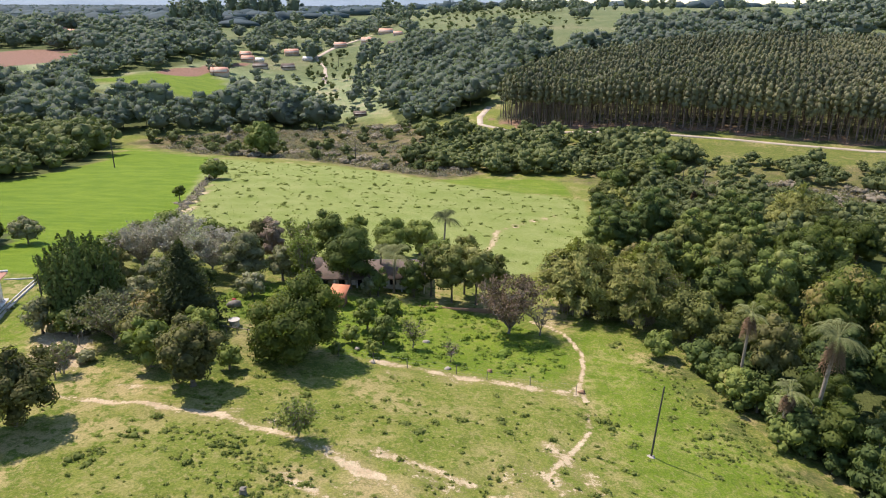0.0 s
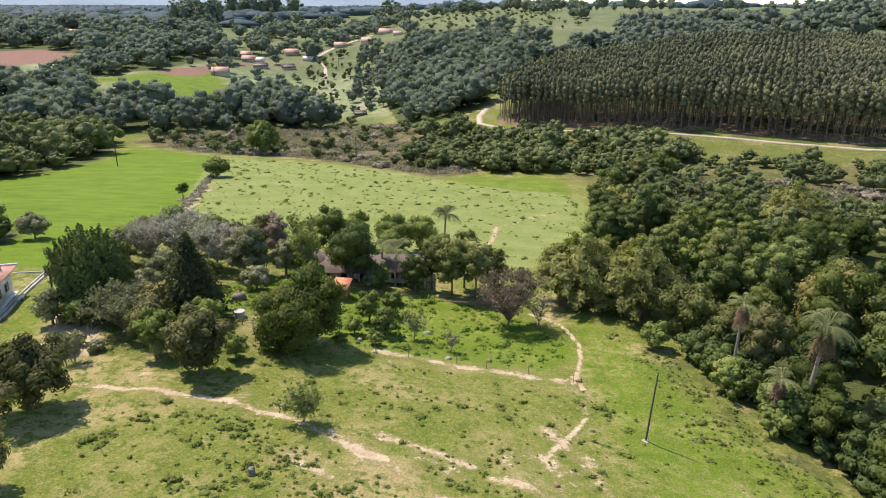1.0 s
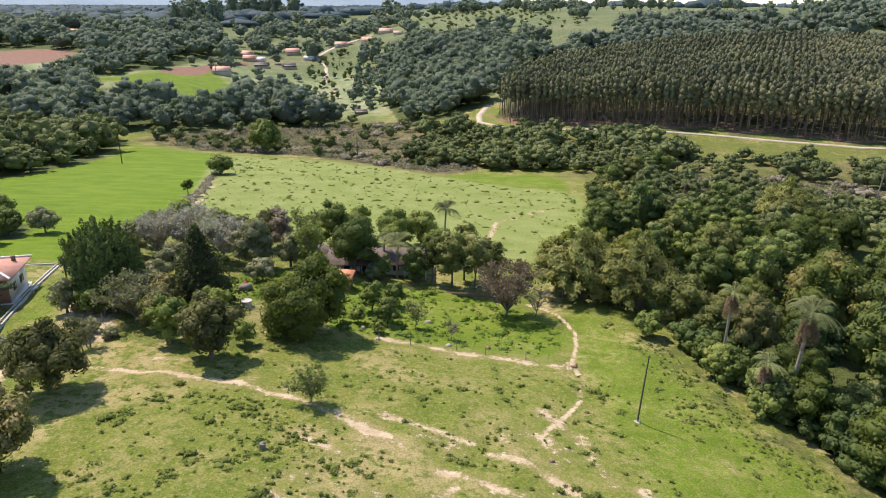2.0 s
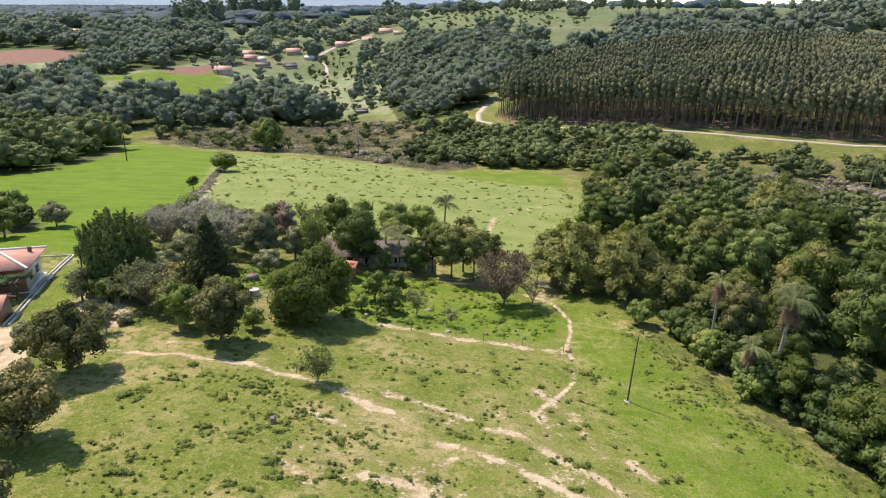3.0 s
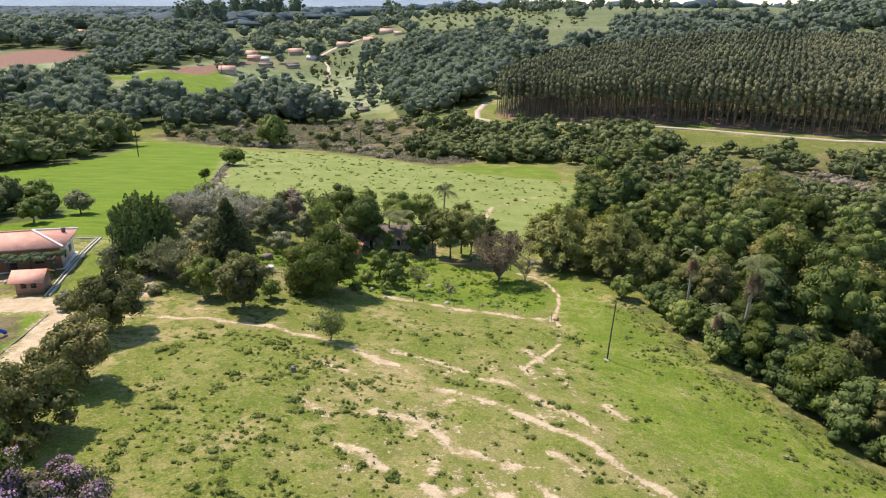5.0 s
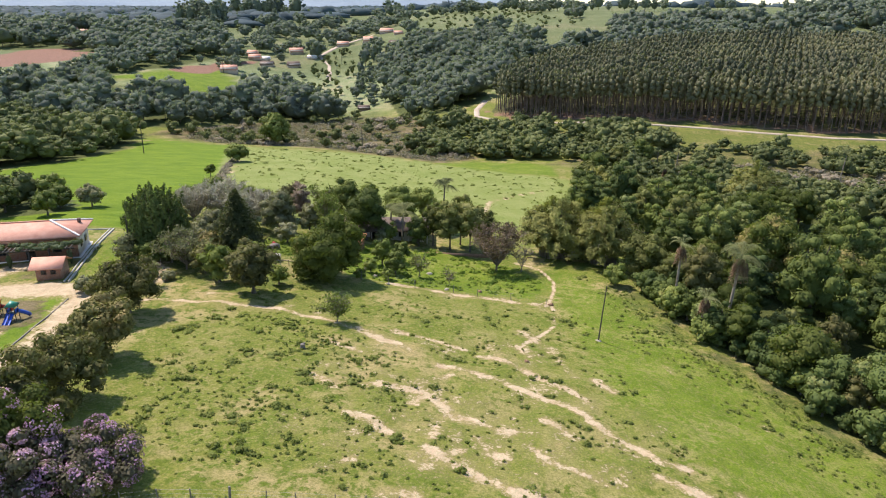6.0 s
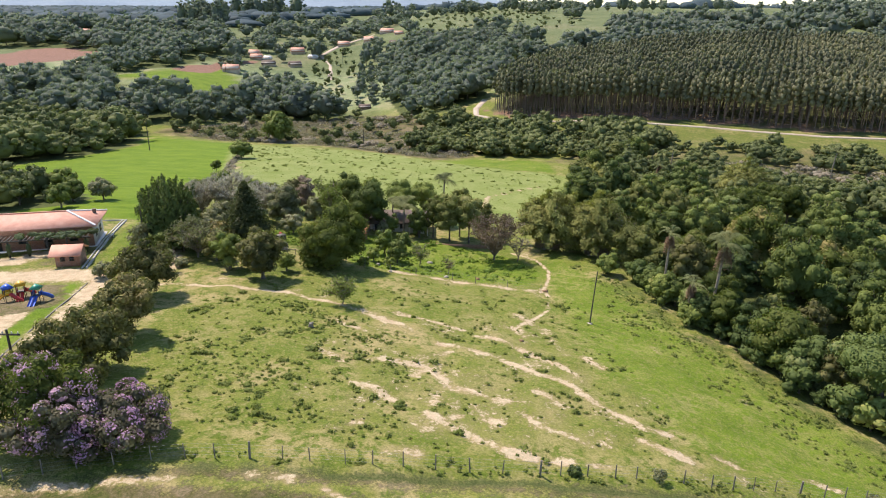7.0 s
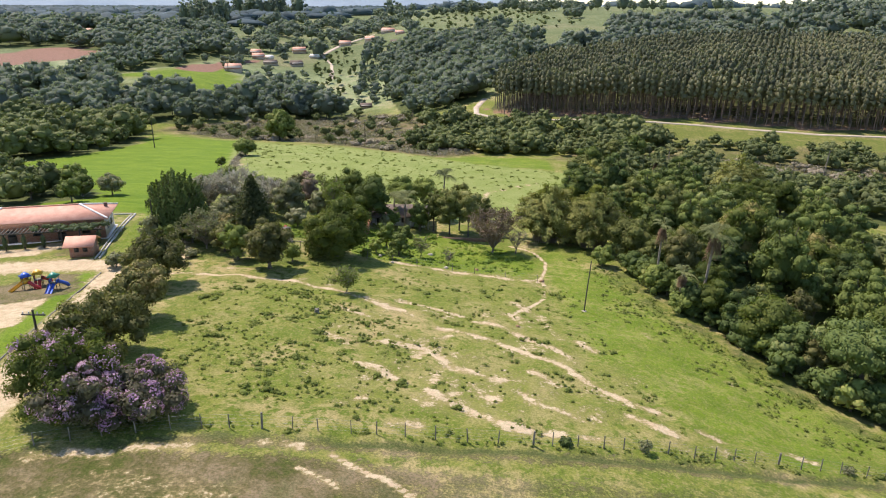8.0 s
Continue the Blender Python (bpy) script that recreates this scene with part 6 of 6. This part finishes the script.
strip("kerb", KERB, .14, .03, WOOD_GREY, "low dark edging between lawn and lane")
strip("channel_wall", [(-54.3, 62.2), (-58.2, 76), (-61.7, 89.9)], .22, .18, CONCRETE, "pale concrete edge of a drainage channel")
strip("channel_wall", [(-54.9, 62.1), (-58.8, 75.9), (-62.2, 89.4)], .16, .14, CONCRETE, "pale concrete edge of a drainage channel")
strip("channel_wall", [(-61.7, 89.9), (-66.5, 88.6)], .2, .14, CONCRETE, "pale concrete edge of a drainage channel")

strip("dirt_road", PLANT_ROAD, 3.2, .05, DIRT, "pale dirt road curving along the plantation's foot", "road")
strip("dirt_road", HILL_ROAD, 4.0, .05, DIRT, "pale dirt road up the far hillside", "road")
# ---- playground ----
def play_tower(name, x, y, roof_colour, slide_colour, turn, label, tube_colour=None):
    t = thing(name, x, y, label, "playground", "playground towers", turn)
    t.matrix_basis = t.matrix_basis @ Matrix.Scale(.74, 4)
    for px in (-.6, .6):
        for py in (-.6, .6):
            part("post", Geo().tube([(px, py, -.2), (px, py, 2.7)], [.06, .06], 6), WOOD_DARK, t)
    part("deck", Geo().box(-.66, .66, -.66, .66, 1.15, 1.25), WOOD_GREY, t)
    part("canopy", Geo().add([(-.9, -.9, 2.5), (.9, -.9, 2.5), (.9, .9, 2.5), (-.9, .9, 2.5), (0, 0, 3.35)], [(3, 2, 1, 0)], [(0, 1, 4), (1, 2, 4), (2, 3, 4), (3, 0, 4)]), PLASTIC[roof_colour], t)
    for a, b in (((-.66, -.6), (-.6, .6)), ((.6, -.6), (.66, .6))):
        part("panel", Geo().box(a[0], b[0], a[1], b[1], 1.3, 1.95), PLASTIC[slide_colour], t)
    for off in (-.32, .32):
        s = np.linspace(0, 1, 9)
        yy, zz = -.66 - 2.3 * s, 1.2 * (1 - s) ** 1.15 + .12
        v = [(off + dx, a, b + dz) for a, b in zip(yy, zz) for dx, dz in ((-.27, .22), (-.22, 0), (.22, 0), (.27, .22))]
        part("slide", Geo().add(v, [(4 * k + j, 4 * k + j + 1, 4 * k + j + 5, 4 * k + j + 4) for k in range(8) for j in range(3)]), PLASTIC[slide_colour], t)
    g = Geo()
    for k in range(5):
        g.tube([(-.4, .75 + .22 * (4 - k) * .5, .2 + k * .24), (.4, .75 + .22 * (4 - k) * .5, .2 + k * .24)], [.03, .03], 5)
    part("ladder", g, PLASTIC["yellow"], t)
    a = np.linspace(0, 2.4, 10)
    part("tube_slide", Geo().tube(np.stack([.66 + 1.1 * np.sin(a * .7), .2 + .5 * a, 1.5 - .56 * a * .95], 1), np.full(10, .32), 8), PLASTIC[tube_colour or slide_colour], t)
    return t


play_tower("play_tower", -52.5, 47.6, "green", "blue", 8, "playground tower with green canopy and blue slides")
play_tower("play_tower", -55.6, 49.2, "yellow", "red", 25, "playground tower with yellow canopy and red panels", "red")
play_tower("play_tower", -56.3, 47.7, "blue", "yellow", -40, "playground tower with blue canopy and yellow slide", "red")

# ---- farmhouse among the trees ----
farm = thing("farmhouse", -15.0, 101.6, "low old farmhouse with dark mossy tiled roof among trees", "house", turn=4, z=-2.9)
part("wall", Geo().box(-8.2, 8.2, -3.2, -3.0, -.6, 2.6).box(-8.2, 8.2, 3.0, 3.2, -.6, 2.6).box(-8.2, -8.0, -3, 3, -.6, 2.6).box(8, 8.2, -3, 3, -.6, 2.6), WHITE_WALL, farm)
rg = Geo()
hip_roof(rg, -9.2, 9.2, -4.6, 4.0, 2.45, 1.5, 3.0)
roof = part("roof", rg, TILE_OLD, farm)
for k in range(6):
    part("veranda_post", Geo().box(-8.8 + k * 3.5, -8.6 + k * 3.5, -4.4, -4.2, -.6, 2.45), WHITE_WALL, farm)
    w = part("door" if k == 2 else "window", Geo().box(-7.4 + k * 2.7, -6.4 + k * 2.7, -3.26, -3.21, 0 if k == 2 else .9, 2.0), WOOD_DARK, farm)
    part("pane", Geo().box(-7.3 + k * 2.7, -6.5 + k * 2.7, -3.28, -3.262, 1.0, 1.9), DARK_OPENING, w)
annex = thing("farm_annex", -24.6, 101.5, "small outbuilding with grey tiled hip roof", "outbuilding", turn=8, z=-2.3)
part("wall", Geo().box(-2, 2, -2, -1.85, -.5, 2.3).box(-2, 2, 1.85, 2, -.5, 2.3).box(-2, -1.85, -1.85, 1.85, -.5, 2.3).box(1.85, 2, -1.85, 1.85, -.5, 2.3), WHITE_WALL, annex)
rg = Geo()
hip_roof(rg, -2.8, 2.8, -2.8, 2.8, 2.25, 1.5, 2.5)
part("roof", rg, TILE_OLD, annex)
shed = thing("shed", -17.7, 88.6, "small shed with a bright orange tiled roof", "shed", turn=-8)
part("wall", Geo().box(-.9, .9, -1.2, 1.2, -.4, 1.7), BRICK, shed)
part("roof", Geo().add([(-1.3, -1.7, 1.6), (1.3, -1.7, 1.6), (1.3, 1.6, 2.5), (-1.3, 1.6, 2.5), (-1.3, -1.7, 1.5), (1.3, -1.7, 1.5), (1.3, 1.6, 2.4), (-1.3, 1.6, 2.4)], [(0, 1, 2, 3), (4, 7, 6, 5), (0, 4, 5, 1), (1, 5, 6, 2), (2, 6, 7, 3), (3, 7, 4, 0)]), TILE_ORANGE, shed)
well = thing("well", -28.6, 76.0, "round pale concrete well cover", "well")
part("ring", Geo().tube([(0, 0, -.3), (0, 0, .75)], [.62, .62], 16), CONCRETE, well)
part("lid", Geo().tube([(0, 0, .75), (0, 0, .84)], [.72, .70], 16), CONCRETE, well, "pale round lid")
rail = thing("low_rail", -27.4, 73.4, "rough low wooden rail by the well", "rail", turn=-14)
for k in range(5):
    part("post", Geo().tube([(-3 + k * 1.5, 0, -.2), (-3 + k * 1.5, 0, .85)], [.06, .05], 6), WOOD_GREY, rail)
part("bar", Geo().tube([(-3.1, 0, .75), (3.1, 0, .72)], [.05, .05], 6), WOOD_GREY, rail)
tarp = thing("covered_heap", -31.0, 83.0, "heap under a pale grey tarpaulin on grass", "heap", turn=20)
part("tarpaulin", Geo().blob((0, 0, .35), (1.0, .7, .55), .12, 6, 12), WOOD_GREY, tarp, smooth=True)
part("red_bundle", Geo().blob((.1, .5, .75), (.3, .25, .3), .15, 5, 9), PLASTIC["red"], tarp, "dark red bundle", True)
garden_wall = thing("garden_wall", -1.0, 92.0, "low earth-stained garden wall under trees", "wall", turn=-3)
part("masonry", Geo().box(-8, 7, -.12, .12, -.6, .35), TERMITE, garden_wall)

# ---- stones, mounds, stumps ----
stump = thing("tree_stump", -16.5, 41.5, "low grey weathered stump standing in the pasture", "stump")
part("stem", Geo().tube([(0, 0, -.2), (0, 0, .1), (.05, 0, .5)], [.40, .30, .26], 9).tube([(.1, 0, .45), (.3, .05, .62)], [.12, .07], 7), WOOD_GREY, stump)
broad_tree("shrub", 10.3, 16.3, 1.4, .8, LEAF_DEEP, "small dark bush grown into the fence", "shrub", n=9, clear=.0, leaf=.14, per_m2=40)
broad_tree("shrub", 17.4, 16.9, 1.4, 1.2, LEAF_GREY, "dry grey-green bush grown into the fence", "shrub", n=14, clear=.0, leaf=.13, per_m2=40, core=.4, uneven=.5)
broad_tree("shrub", 37.6, 20.6, 1.6, .7, LEAF_GREY, "low dry bush grown into the fence", "shrub", n=14, clear=.0, leaf=.13, per_m2=40, core=.4, uneven=.5)
for x, y, s in ((13.7, 66.4, .42), (3.5, 70.4, .38), (8.3, 44.5, .28), (-16.2, 77, .3)):
    m = new("termite_mound", Geo().blob((0, 0, s * .12), (s, s * .8, s * .6), .22, 6, 9).mesh("termite_mound", TERMITE, True))
    m.matrix_basis = pose(x, y, ground_at(x, y), 0, 0, x * 40)
    tagged(m, "small reddish earth mound in the grass", "mound", "earth mounds")
for x, y, s in ((-12.6, 72.6, .4), (-14.6, 75.8, .42), (-1.5, 69.8, .45), (-10.2, 69.2, .4), (-4.5, 78, .5)):
    m = new("stone", Geo().blob((0, 0, s * .2), (s, s * .75, s * .5), .18, 5, 8).mesh("stone", ROCK))
    m.matrix_basis = pose(x, y, ground_at(x, y), 0, 0, x * 77)
    tagged(m, "pale rounded stone lying in grass", "stone", "stones by the garden")

# ---- houses of the far hillside ----
def far_house(x, y, w, d, h, turn, roof_mat, label):
    t = thing("far_house", x, y, label, "house", "houses on the far hill", turn)
    part("wall", Geo().box(-w / 2, w / 2, -d / 2, d / 2, -1.5, h), OCHRE_WALL, t)
    w, d, h, rise = w * .85, d * .85, h * .66, d * .40
    v = [(-w / 2 - .9, -d / 2 - 1.3, h - .5), (w / 2 + .9, -d / 2 - 1.3, h - .5), (w / 2 + .9, d / 2 + 1.3, h - .5), (-w / 2 - .9, d / 2 + 1.3, h - .5), (-w / 2 - .9, 0, h + rise), (w / 2 + .9, 0, h + rise)]
    part("roof", Geo().add(v, [(0, 1, 5, 4), (2, 3, 4, 5), (3, 2, 1, 0)], [(1, 2, 5), (3, 0, 4)]), roof_mat, t)
    for k in range(max(2, int(w / 3))):
        x0 = -w / 2 + w * (k + .3) / max(2, int(w / 3))
        part("door" if k == 1 else "window", Geo().box(x0, x0 + 1.1, -d / 2 - .06, -d / 2 - .01, 0 if k == 1 else .9, 2.1), DARK_OPENING, t)


for x, y, w, d, h, turn, m, label in FAR_HOUSES:
    far_house(x, y, w, d, h, turn, m, label)
